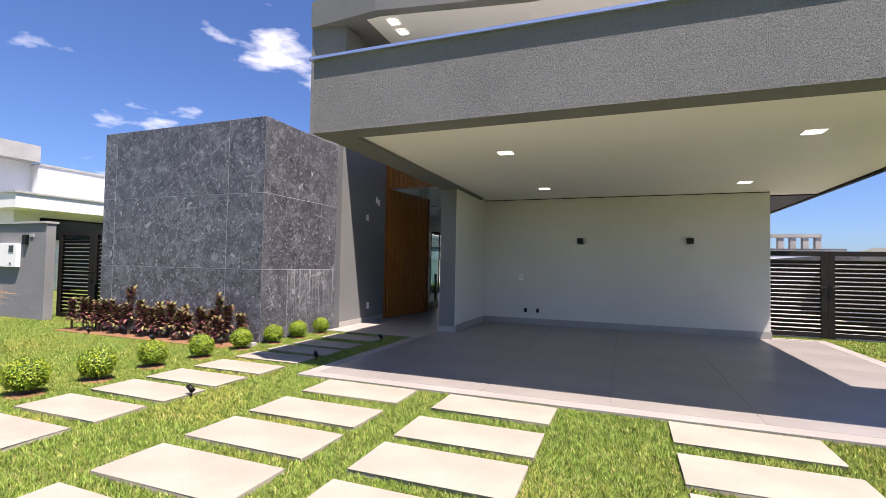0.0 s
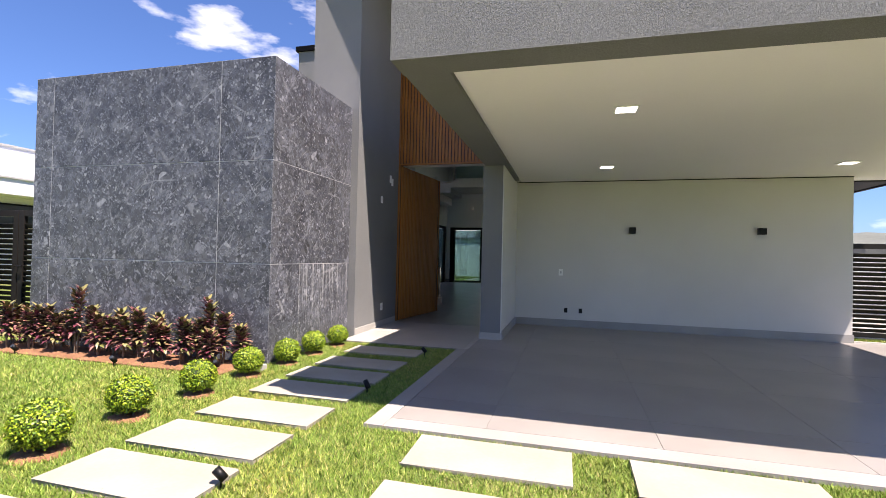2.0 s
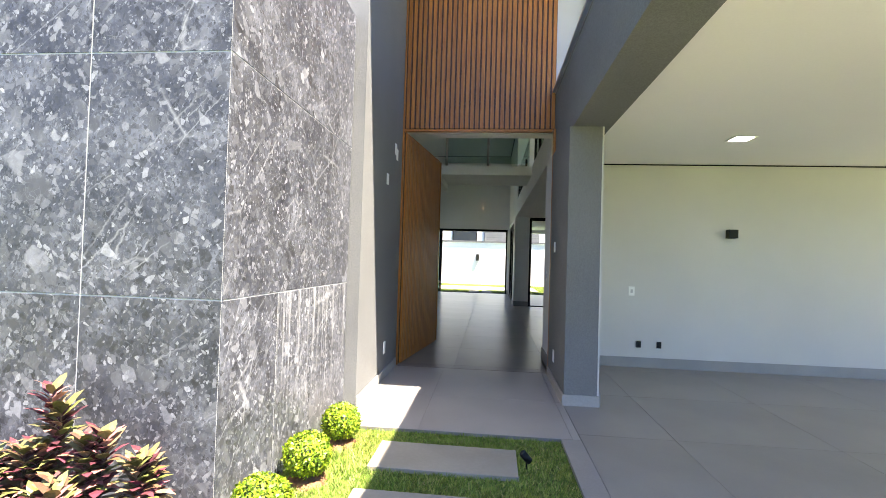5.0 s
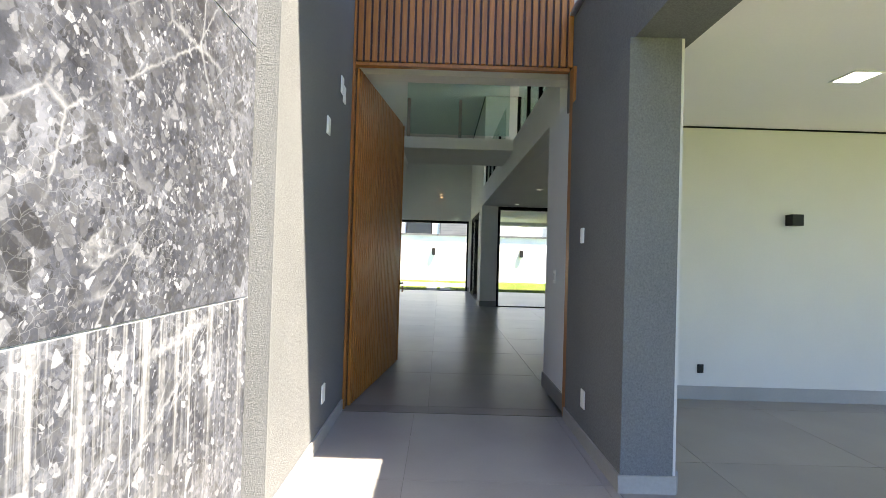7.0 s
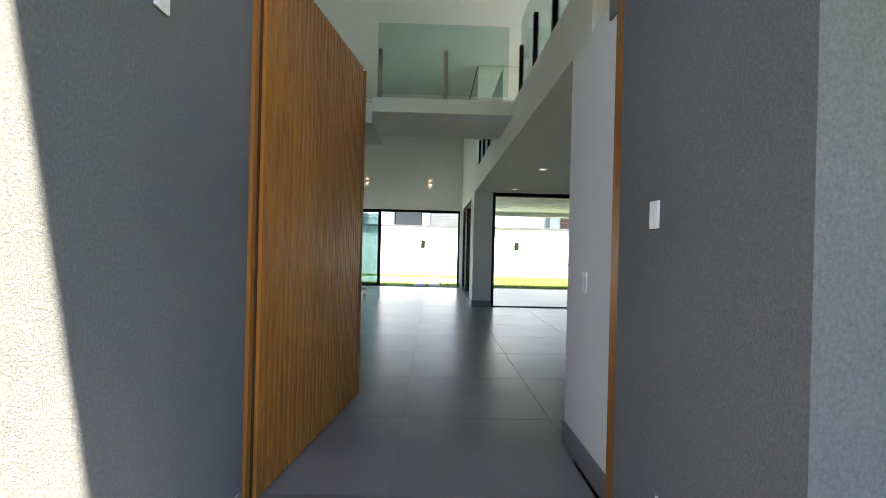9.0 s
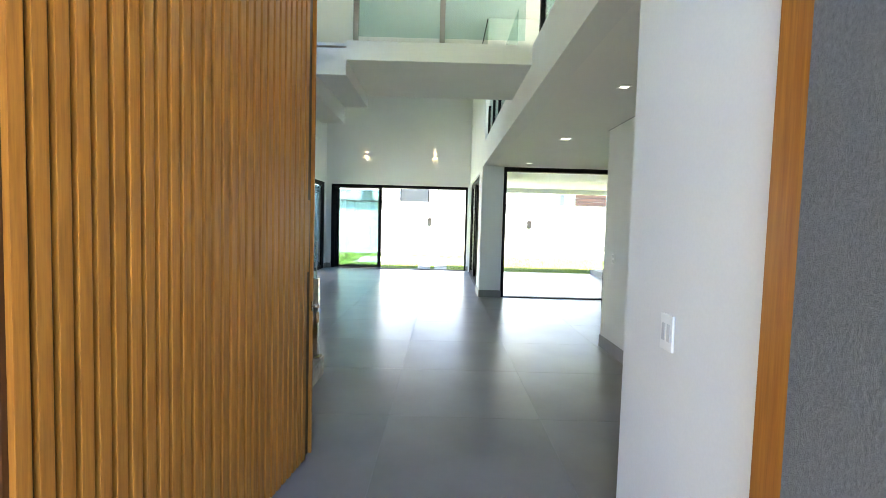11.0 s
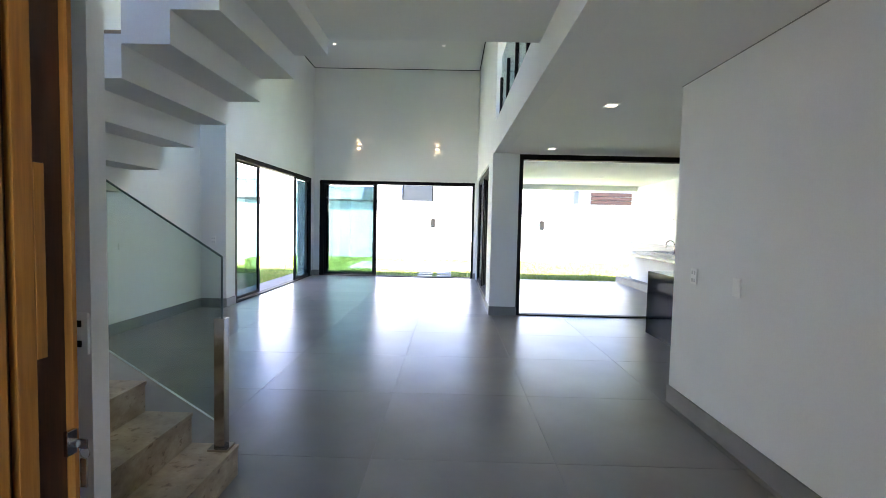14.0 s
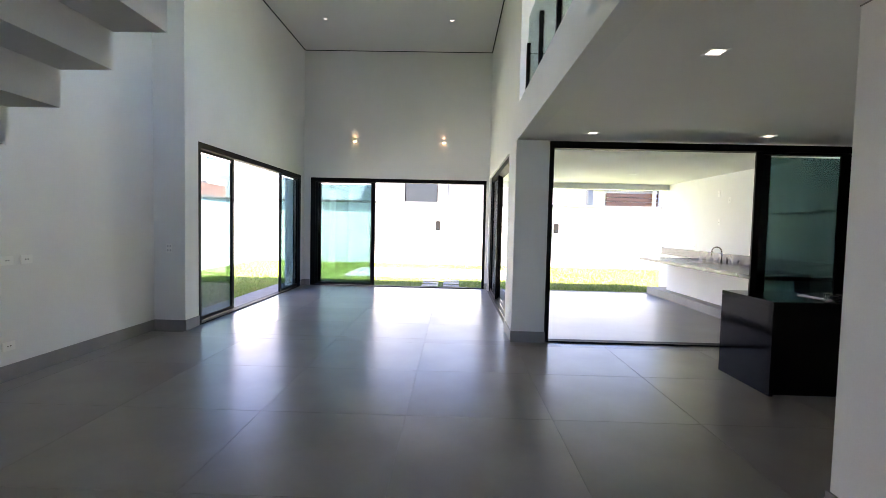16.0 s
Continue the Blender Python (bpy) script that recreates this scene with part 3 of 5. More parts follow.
BB = 0.15
structure("baseboard", [
    (1.90, 1.912, 0.0, 0.892, 0, BB), (1.90, 3.1, 0.892, 0.904, 0, BB), (3.151, 3.163, 2.75, 4.84, 0, BB), (3.151, 5.2, 2.736, 2.748, 0, BB), (3.151, 6.7, 4.842, 4.854, 0, BB),
    (-3.058, -3.046, 2.3, 8.706, 0, BB), (-3.046, -2.606, 8.706, 8.718, 0, BB), (-2.618, -2.606, 8.72, 9.06, 0, BB), (-2.618, -2.606, 13.64, 13.846, 0, BB), (-2.606, -2.46, 13.846, 13.858, 0, BB),
    (1.86, 1.923, 13.846, 13.858, 0, BB), (1.878, 2.342, 8.586, 8.598, 0, BB), (1.878, 1.888, 8.6, 9.42, 0, BB), (-3.0, 0.162, 2.086, 2.098, 0, BB)], baseboard_mat, "dark grey porcelain skirting")

# veranda and garden behind
structure("veranda_floor", (2.33, 7.0, 8.72, 13.85, -0.02, 0.0), garage_tile_mat, "pale porcelain veranda floor")
structure("ceiling_veranda", (2.2, 7.1, 8.752, 15.15, 2.75, 2.9), ceiling_paint, "white veranda ceiling")
structure("beam_veranda", (2.2, 6.718, 14.85, 15.15, 2.6, 2.748), white_paint, "white veranda edge beam")
structure("garden_wall_back", (-9.0, 16.0, 21.3, 21.5, -0.3, 2.40), garden_white, "long white rendered garden wall")
structure("trim_garden_wall", (-9.05, 16.05, 21.22, 21.55, 2.40, 2.49), coping_dark, "grey coping on the garden wall")
structure("garden_wall_left", (-7.0, -6.8, 3.0, 21.3, -0.3, 2.3), garden_white, "white rendered side garden wall")
structure("trim_side_wall", (-7.05, -6.75, 3.0, 21.25, 2.3, 2.36), coping_dark, "grey coping on the side garden wall")
structure("garden_wall_right", (11.0, 11.2, 1.6, 21.3, -0.3, 1.5), garden_white, "white rendered side garden wall")

# ---- entrance door ----
def slat_mesh(w, h, t=0.022):
    bm = bmesh.new()
    box(bm, -w / 2, w / 2, -t, 0, 0, h, 0.004)
    return mesh_of("slat", bm, wood)


DOOR_ANGLE = 82
DW, DH, PITCH = 1.83, 2.93, 0.0625
door = tagged(new("door_1"), "tall slatted oak pivot door standing open", "door", "", "structure")
door.matrix_basis = pose(0.03, 0.03, 0.012, 0, 0, DOOR_ANGLE)


def in_door(name, dims, mat, label="", bevel=0.002):
    ob = block(name, dims, mat, None, label, bevel)
    ob.parent = door
    return ob


in_door("door_leaf", (0, DW, 0.0, 0.05, 0, DH), wood_groove_shade, "oak board behind the slats, coloured as groove shade")
me = slat_mesh(0.043, DH)
for k in range(28):
    s = new("slat", me)
    s.parent = door
    s.matrix_basis = pose(0.036 + k * PITCH, 0.0, 0.0)
in_door("edge_strip", (DW, DW + 0.012, -0.022, 0.05, 0, DH), wood, "lighter oak edge strip")
in_door("pull_plate", (DW - 0.085, DW - 0.062, -0.023, -0.002, 1.18, 1.62), wood, "flush pale oak pull plate")
lock = in_door("lock", (DW - 0.03, DW - 0.004, -0.034, -0.023, 0.93, 0.99), steel, "steel lock rosette")
bm = bmesh.new()
tube(bm, (DW - 0.017, -0.03, 0.96), (DW - 0.017, -0.052, 0.96), 0.009)
box(bm, DW - 0.019, DW - 0.015, -0.075, -0.05, 0.948, 0.972, 0.001)
kb = part("key", bm, brass)
kb.parent = lock
bm = bmesh.new()
bmesh.ops.create_circle(bm, segments=14, radius=0.014, matrix=pose(DW - 0.017, -0.066, 0.938, 0, 90, 0))
ring = bmesh.ops.extrude_edge_only(bm, edges=bm.edges[:])
bmesh.ops.translate(bm, verts=[v for v in ring["geom"] if isinstance(v, bmesh.types.BMVert)], vec=(0.003, 0, 0))
box(bm, DW - 0.02, DW - 0.016, -0.074, -0.058, 0.86, 0.925, 0.001)
box(bm, DW - 0.014, DW - 0.011, -0.068, -0.05, 0.85, 0.92, 0.001)
kr = part("key_ring", bm, brass)
kr.parent = lock

frame_door = tagged(new("door_frame"), "oak frame round the entrance door", "door frame", "", "structure")
for d in ((0.002, 0.022, -0.02, 0.16, 0, 5.4), (1.874, 1.912, -0.120, -0.020, 0, 2.955), (0.022, 1.874, 0.0, 0.06, 2.955, 2.985)):
    block("frame_post", d, wood, frame_door, "", 0.002)
transom = tagged(new("wall_transom"), "fixed oak slat panel above the door", "wall panel", "", "structure")
block("panel_board", (0.022, 1.9, 0.004, 0.05, 2.986, 5.4), wood_groove_shade, transom)
me = slat_mesh(0.043, 5.4 - 2.99)
for k in range(30):
    shared("slat", me, (0.06 + k * PITCH, 0.003, 2.988), transom)


# ---- switch plates ----
def plate(name, at, rz, w, h, label, marks=(), mat=plastic_white, mark_mat=plastic_black, group="white wall plates"):
    """Wall plate whose face looks along its own -y."""
    e = thing(name, at, label, "socket" if "socket" in name else "switch", group)
    e.matrix_basis = pose(*at, 0, 0, rz)
    bm = bmesh.new()
    box(bm, -w / 2, w / 2, -0.009, 0, -h / 2, h / 2, 0.003)
    p = part("cover", bm, mat)
    p.parent = e
    for mx_, mz, mw, mh in marks:
        bm = bmesh.new()
        box(bm, mx_ - mw / 2, mx_ + mw / 2, -0.011, -0.008, mz - mh / 2, mz + mh / 2, 0.001)
        q = part("insert", bm, mark_mat)
        q.parent = e
    return e


blank = [(0, 0, 0.05, 0.09)]
for y, z, h in ((-0.725, 0.34, 0.13), (-0.82, 2.2, 0.12), (-0.344, 2.575, 0.13), (-0.43, 2.62, 0.13)):
    plate("blank_socket_plate", (0.003, y, z), 90, 0.085, h, "blank white plate on the grey stucco porch wall", blank, plastic_white, plastic_white)
plate("blank_switch_plate", (1.869, -0.511, 1.512), -90, 0.075, 0.115, "blank white plate on the stucco wall by the door", blank, plastic_white, plastic_white)
plate("blank_socket_plate", (1.866, -0.63, 0.323), -90, 0.085, 0.13, "blank white plate low on the stucco wall", blank, plastic_white, plastic_white)
plate("switch_plate", (3.018, 0.566, 0.995), 0, 0.075, 0.12, "white switch plate on the garage wall", [(0, 0, 0.03, 0.045)], plastic_white, material("grey_key", (0.5, 0.5, 0.5), 0.4)[0])
for x in (3.12, 3.378):
    plate("open_socket_box", (x, 0.566, 0.30), 0, 0.06, 0.085, "open black socket box in the garage wall", [(0, 0, 0.04, 0.06)], plastic_black, plastic_black, "open socket boxes")
rockers = [(-0.018, 0, 0.022, 0.06), (0.018, 0, 0.022, 0.06)]
grey_key = material("pale_grey_rocker", (0.55, 0.55, 0.55), 0.3)[0]
plate("switch_plate", (1.911, 0.495, 1.16), -90, 0.085, 0.125, "white double switch beside the open door", rockers, plastic_white, grey_key)
plate("switch_plate", (0.088, 2.097, 1.168), 0, 0.12, 0.125, "white switch plate on the stub wall", [(-0.028, 0.025, 0.028, 0.02), (0.028, 0.03, 0.028, 0.02), (0.028, -0.03, 0.028, 0.02)])
four = [(-0.018, 0.03, 0.02, 0.028), (0.018, 0.03, 0.02, 0.028), (-0.018, -0.03, 0.02, 0.028), (0.018, -0.03, 0.02, 0.028)]
plate("socket_plate", (3.162, 4.494, 1.144), -90, 0.085, 0.125, "white four-way socket plate on the kitchen wall", four, plastic_white, grey_key)
plate("blank_switch_plate", (3.162, 3.93, 1.13), -90, 0.085, 0.125, "blank white plate on the kitchen wall", blank, plastic_white, plastic_white)
plate("socket_plate", (-2.83, 8.703, 1.15), 0, 0.085, 0.125, "white four-way socket plate on the living room wall", four, plastic_white, grey_key)
twin = [(-0.014, 0, 0.010, 0.010), (0.014, 0, 0.010, 0.010)]
for y, z in ((6.55, 1.13), (6.75, 1.13), (6.35, 0.33), (6.55, 0.33), (6.15, 0.30)):
    plate("socket_plate", (-3.043, y, z), 90, 0.125, 0.085, "white socket plate on the long living room wall", twin)


# ---- lamps ----
def garage_sconce(x):
    e = thing("wall_lamp", (x, 0.57, 1.775), "black cube wall lamp on the white garage wall", "wall lamp", "garage wall lamps")
    block("body", (x - 0.055, x + 0.055, 0.46, 0.558, 1.72, 1.83), plastic_black, e, "", 0.003)
    block("back_plate", (x - 0.04, x + 0.04, 0.558, 0.568, 1.735, 1.815), black_alu, e)
    block("lens", (x - 0.035, x + 0.035, 0.475, 0.54, 1.717, 1.72), glass_clear, e)


garage_sconce(4.237)
garage_sconce(6.257)


def ceiling_lamp(x, y, z, size, label, group, lit):
    e = thing("ceiling_light", (x, y, z), label, "ceiling lamp", group)
    h = size / 2
    bm = bmesh.new()
    for d in ((-h, h, -h, -h + 0.018), (-h, h, h - 0.018, h), (-h, -h + 0.018, -h + 0.018, h - 0.018), (h - 0.018, h, -h + 0.018, h - 0.018)):
        box(bm, x + d[0], x + d[1], y + d[2], y + d[3], z - 0.008, z - 0.001)
    part("frame", bm, plastic_white, e)
    block("diffuser", (x - h + 0.018, x + h - 0.018, y - h + 0.018, y + h - 0.018, z - 0.005, z - 0.0015), lit, e, "lit white diffuser")


for x, y in ((3.66, -3.67), (3.70, -0.76), (6.92, -0.61), (6.9, -3.67)):
    ceiling_lamp(x, y, 2.68, 0.22, "square recessed lamp in the garage ceiling", "garage ceiling lamps", lamp_white)
lamp_soft = glow("lit_lamp_soft", (1.0, 0.97, 0.92), 0.22)
for x, y in ((2.78, 5.495), (2.77, 8.2), (4.9, 5.9), (4.9, 8.2)):
    ceiling_lamp(x, y, CEIL, 0.13, "square recessed lamp in the white ceiling", "ground floor ceiling lamps", lamp_soft)
for x, y in ((2.64, 3.0), (-1.64, 12.1), (0.95, 12.1), (-1.64, 7.5), (0.95, 7.5)):
    ceiling_lamp(x, y, CEIL if x > 2 else VOID, 0.10, "small recessed spot lamp in the white ceiling", "small ceiling spots", lamp_soft)
for x, y in ((1.05, -1.82), (1.05, -1.42), (4.4, -1.0)):
    ceiling_lamp(x, y, soffit_z(x) - 0.03, 0.2, "lit square lamp in the balcony ceiling", "balcony ceiling lamps", lamp_white)
for x in (2.9, 4.9):
    ceiling_lamp(x, 12.6, 2.75, 0.17, "square recessed lamp in the veranda ceiling", "veranda ceiling lamps", plastic_white)


def warm_sconce(x):
    e = thing("wall_lamp", (x, 13.86, 3.59), "small white wall lamp shining up and down", "wall lamp", "living room wall lamps")
    block("body", (x - 0.05, x + 0.05, 13.76, 13.858, 3.55, 3.63), plastic_white, e, "", 0.003)
    block("upper_lens", (x - 0.035, x + 0.035, 13.775, 13.845, 3.63, 3.634), lamp_warm, e, "warm lit lens")
    block("lower_lens", (x - 0.035, x + 0.035, 13.775, 13.845, 3.546, 3.55), lamp_warm, e, "warm lit lens")


warm_sconce(-1.37)
warm_sconce(0.80)


# ---- windows and sliding doors ----
def sliding(name, label, axis, at, a0, a1, top, depth, posts, panes):
    """Black aluminium frame along x or y; posts: (from, to) uprights; panes: (from, to, offset, glass)."""
    w = tagged(new(name), label, "sliding window", "", "structure")

    def piece(nm, u0, u1, z0, z1, o0, o1, mat, lab=""):
        d = (u0, u1, at + o0, at + o1, z0, z1) if axis == "x" else (at + o0, at + o1, u0, u1, z0, z1)
        ob = block(nm, d, mat, w, lab, 0.003 if mat is black_alu else 0.0)
        return ob

    piece("head", a0, a1, top - 0.09, top, 0, depth, black_alu)
    piece("sill", a0, a1, 0.0, 0.018, 0, depth, black_alu)
    for u0, u1 in posts:
        piece("post", u0, u1, 0.018, top - 0.09, 0, depth, black_alu)
    for u0, u1, o, mat in panes:
        for s0, s1 in ((u0, u0 + 0.08), (u1 - 0.08, u1)):
            piece("stile", s0, s1, 0.03, top - 0.092, o, o + 0.035, black_alu)
        piece("rail", u0 + 0.08, u1 - 0.08, 0.03, 0.085, o, o + 0.035, black_alu)
        piece("rail", u0 + 0.08, u1 - 0.08, top - 0.12, top - 0.092, o, o + 0.035, black_alu)
        g = piece("pane", u0 + 0.075, u1 - 0.075, 0.08, top - 0.155, o + 0.014, o + 0.02, mat)
        g.visible_shadow = False
    return w


sliding("window_1", "wide black sliding window to the garden", "x", 13.88, -2.46, 1.86, 2.66, 0.14, [(-2.46, -2.34), (1.80, 1.86)], [(-2.36, -0.86, 0.02, glass_green), (-2.30, -0.90, 0.08, glass_clear)])
sliding("window_2", "black sliding window in the side wall", "y", -2.76, 9.06, 13.62, 2.68, 0.14, [(9.06, 9.14), (13.5, 13.62)], [(9.11, 10.35, 0.02, glass_green), (12.35, 13.56, 0.08, glass_green)])
sliding("window_3", "black sliding doors opened to the veranda", "x", 8.64, 2.335, 6.72, 2.70, 0.14, [(2.335, 2.40), (6.6, 6.72)], [(5.06, 6.24, 0.015, glass_green), (5.14, 6.34, 0.055, glass_clear), (5.22, 6.44, 0.095, glass_clear)])
sliding("window_4", "stacked black sliding doors beside the pillar", "y", 1.96, 9.42, 13.62, 2.70, 0.18, [(9.42, 9.47), (13.52, 13.62)], [(12.1, 13.52, 0.02, glass_clear), (12.25, 13.5, 0.07, glass_clear), (12.4, 13.48, 0.12, glass_clear)])
structure("trim_track", [(1.96, 1.966, 9.47, 13.5, 0.018, 0.03), (2.03, 2.036, 9.47, 13.5, 0.018, 0.03), (2.1, 2.106, 9.47, 13.5, 0.018, 0.03)], steel, "steel running tracks of the sliding doors")

for nm, lab, d, vertical in (("window_5", "high stair window over the low roof", (-2.6, -0.8, 2.06, 2.14, 3.55, 5.35), False), ("window_6", "wide upper window of the gallery", (6.96, 7.04, 3.4, 8.2, UP + 0.1, 5.5), True)):
    hw = tagged(new(nm), lab, "window", "", "structure")
    x0, x1, y0, y1, z0, z1 = d
    cuts = [0.0, 0.5, 1.0]
    for za, zb in ((z0, z0 + 0.05), (z1 - 0.05, z1)):
        block("rail", (x0, x1, y0, y1, za, zb), black_alu, hw)
    for f in cuts:
        u0, u1 = (y0, y1) if vertical else (x0, x1)
        m = u0 + 0.025 + (u1 - u0 - 0.05) * f
        dd = (x0, x1, m - 0.025, m + 0.025, z0 + 0.05, z1 - 0.05) if vertical else (m - 0.025, m + 0.025, y0, y1, z0 + 0.05, z1 - 0.05)
        block("stile", dd, black_alu, hw)
    for k in (0, 1):
        u0, u1 = (y0, y1) if vertical else (x0, x1)
        h = (u1 - u0) / 2
        a, e2 = u0 + k * h + 0.05, u0 + (k + 1) * h - 0.05
        dd = ((x0 + x1) / 2 - 0.003, (x0 + x1) / 2 + 0.003, a, e2, z0 + 0.05, z1 - 0.05) if vertical else (a, e2, (y0 + y1) / 2 - 0.003, (y0 + y1) / 2 + 0.003, z0 + 0.05, z1 - 0.05)
        g = block("pane", dd, glass_clear, hw)
        g.visible_shadow = False

# ---- stairs ----
stairs = thing("staircase", (0.04, 2.9, 0.0), "brown travertine stairs with a white stepped underside", "staircase")
RISE, RUN = 0.183, 0.276
for k in range(8):
    x1 = -0.02 - k * RUN
    bm = bmesh.new()
    box(bm, x1 - RUN - 0.02, x1, 2.175, 3.44, max(0.0, RISE * (k + 1) - 0.20) if k else 0.0, RISE * (k + 1) - 0.022, 0.002)
    part("riser", bm, travertine, stairs)
    bm = bmesh.new()
    box(bm, x1 - RUN, x1 + 0.006, 2.175, 3.445, RISE * (k + 1) - 0.021, RISE * (k + 1), 0.003)
    part("tread", bm, travertine, stairs)
xl = -0.02 - 8 * RUN
block("landing", (-3.05, xl, 2.275, 4.75, 1.33, 1.47), white_paint, stairs, "white stair landing")
for k in range(8):
    x1 = 0.15 - k * 0.284
    zb = 2.90 - k * 0.196
    block("soffit_step", (x1 - 0.284, x1, 3.46, 4.75, zb, zb + 0.25 if k else 3.2), white_paint, stairs, "white plastered stepped underside")
    block("upper_tread", (x1 - 0.284, x1, 3.46, 4.75, zb + 0.252, zb + 0.272), travertine, stairs)

glass_rail = thing("glass_balustrade", (-0.05, 3.40, 0.183), "clear glass stair balustrade with a steel post", "balustrade")
block("post", (-0.122, -0.062, 3.36, 3.42, 0.198, 0.95), steel, glass_rail, "polished steel newel post", 0.003)
block("base_plate", (-0.150, -0.034, 3.335, 3.44, 0.183, 0.198), steel, glass_rail, "", 0.002)
bm = bmesh.new()
L = 1.95
lo0, hi0, up = 0.32, 1.30, 0.635 * L
pts = [(-0.088, lo0), (-0.088 - L, lo0 + up), (-0.088 - L, hi0 + up), (-0.088, hi0)]
front = [bm.verts.new((x, 3.385, z)) for x, z in pts]
back = [bm.verts.new((x, 3.395, z)) for x, z in pts]
bm.faces.new(front)
bm.faces.new(back[::-1])
for i in range(4):
    bm.faces.new((front[i], back[i], back[(i + 1) % 4], front[(i + 1) % 4]))
bmesh.ops.recalc_face_normals(bm, faces=bm.faces)
pane = part("pane", bm, glass_material("balustrade_glass", (0.84, 0.91, 0.89)), glass_rail)
pane.visible_shadow = False
edge_mat = material("polished_glass_edge", (0.10, 0.13, 0.125), 0.15)[0]
# pale copy of the edge colour: paints the glint along the lower edge
edge_glint = material("glass_edge_painted_glint", (0.75, 0.82, 0.82), 0.1)[0]
bm = bmesh.new()
tube(bm, (-0.088, 3.39, hi0), (-0.088 - L, 3.39, hi0 + up), 0.006)
tube(bm, (-0.088, 3.39, hi0), (-0.088, 3.39, 0.95), 0.006)
part("top_edge", bm, edge_mat, glass_rail, "dark polished glass edge")
bm = bmesh.new()
tube(bm, (-0.088, 3.39, lo0), (-0.088 - L, 3.39, lo0 + up), 0.005)
part("lower_edge", bm, edge_glint, glass_rail, "lower glass edge with a painted glint")


rail_glass = glass_material("railing_glass", (0.80, 0.90, 0.88))


def gallery_rail(name, x0, y0, x1, y1, z, posts, label):
    e = thing(name, (x0, y0, z), label, "balustrade", "upper floor balustrades")
    along_y = abs(y1 - y0) > abs(x1 - x0)
    g = block("pane", (x0 - 0.005, x0 + 0.005, y0, y1, z + 0.06, z + 0.95) if along_y else (x0, x1, y0 - 0.005, y0 + 0.005, z + 0.06, z + 0.95), rail_glass, e)
    g.visible_shadow = False
    for k in range(posts):
        f = (k + 0.04) / posts
        px, py = x0 + (x1 - x0) * f, y0 + (y1 - y0) * f
        block("post", (px - 0.025, px + 0.025, py - 0.025, py + 0.025, z, z + 0.62), plastic_black if along_y else steel, e, "", 0.003)
    return e


gallery_rail("gallery_balustrade", 1.97, 8.35, 1.97, 4.85, UP, 4, "green glass gallery balustrade with dark posts")
gallery_rail("bridge_balustrade", 0.2, 3.50, 1.85, 3.50, UP, 2, "glass balustrade on the white landing bridge")
gallery_rail("gallery_balustrade", 1.97, 3.3, 1.97, 0.9, UP, 3, "green glass gallery balustrade above the entry")

# ---- kitchen and veranda ----
island = thing("kitchen_island", (4.1, 6.75, 0.0), "polished black granite kitchen island with a waterfall end", "kitchen island")
block("body", (4.14, 6.7, 6.80, 7.55, 0.0, 0.858), granite, island, "black cabinet body")
block("worktop", (4.10, 6.7, 6.75, 7.60, 0.86, 0.90), granite, island, "polished black granite worktop", 0.003)
block("end_panel", (4.10, 4.138, 6.75, 7.60, 0.0, 0.858), granite, island, "", 0.002)
cook = thing("cooktop", (5.1, 7.1, 0.902), "black glass gas cooktop on the granite island", "cooktop")
block("glass_plate", (4.75, 5.55, 6.86, 7.36, 0.902, 0.910), window_dark, cook, "", 0.002)
for bx in (4.93, 5.16, 5.39):
    bm = bmesh.new()
    tube(bm, (bx, 7.1, 0.91), (bx, 7.1, 0.925), 0.045, 0.035, 16)
    part("burner", bm, plastic_black, cook)
    bm = bmesh.new()
    for a in range(4):
        c, s = math.cos(a * math.pi / 2), math.sin(a * math.pi / 2)
        tube(bm, (bx + c * 0.10, 7.1 + s * 0.10, 0.912), (bx + c * 0.095, 7.1 + s * 0.095, 0.945), 0.006, None, 6)
        tube(bm, (bx + c * 0.10, 7.1 + s * 0.10, 0.945), (bx + c * 0.02, 7.1 + s * 0.02, 0.945), 0.006, None, 6)
    part("grate", bm, plastic_black, cook)

counter = thing("veranda_counter", (6.0, 11.5, 0.0), "grey granite veranda counter on a white base", "counter")
grey_granite = grainy("grey_granite", (0.022, 0.023, 0.025), (0.04, 0.041, 0.043), 0.25, 6, 140, 0.02, 0.001, 0.3)
block("worktop", (5.45, 6.716, 9.2, 13.45, 0.86, 0.92), grey_granite, counter, "", 0.004)
block("splashback", (6.69, 6.718, 9.2, 15.1, 0.92, 1.10), grey_granite, counter)
block("base", (6.1, 6.70, 9.3, 13.4, 0.17, 0.858), white_paint, counter, "white rendered base")
block("plinth", (5.87, 6.714, 9.2, 13.95, 0.0, 0.168), light_concrete, counter, "pale concrete plinth", 0.004)
block("sink", (5.95, 6.4, 11.65, 12.25, 0.921, 0.926), steel, counter, "steel sink rim", 0.002)
tap = thing("kitchen_faucet", (6.5, 11.95, 0.92), "chrome gooseneck faucet on the veranda counter", "faucet")
bm = bmesh.new()
arc = [(6.52, 11.95, 0.92), (6.52, 11.95, 1.14)] + [(6.42 + 0.10 * math.cos(a), 11.95, 1.14 + 0.10 * math.sin(a)) for a in [k * math.pi / 8 for k in range(1, 9)]] + [(6.32, 11.95, 1.06)]
for p, q in zip(arc, arc[1:]):
    tube(bm, p, q, 0.013, None, 10)
part("spout", bm, steel, tap, "", True)
bm = bmesh.new()
tube(bm, (6.55, 11.8, 0.92), (6.55, 11.8, 1.0), 0.02)
tube(bm, (6.55, 11.8, 0.98), (6.50, 11.73, 1.05), 0.008)
part("valve", bm, plastic_black, tap, "black mixer valve")
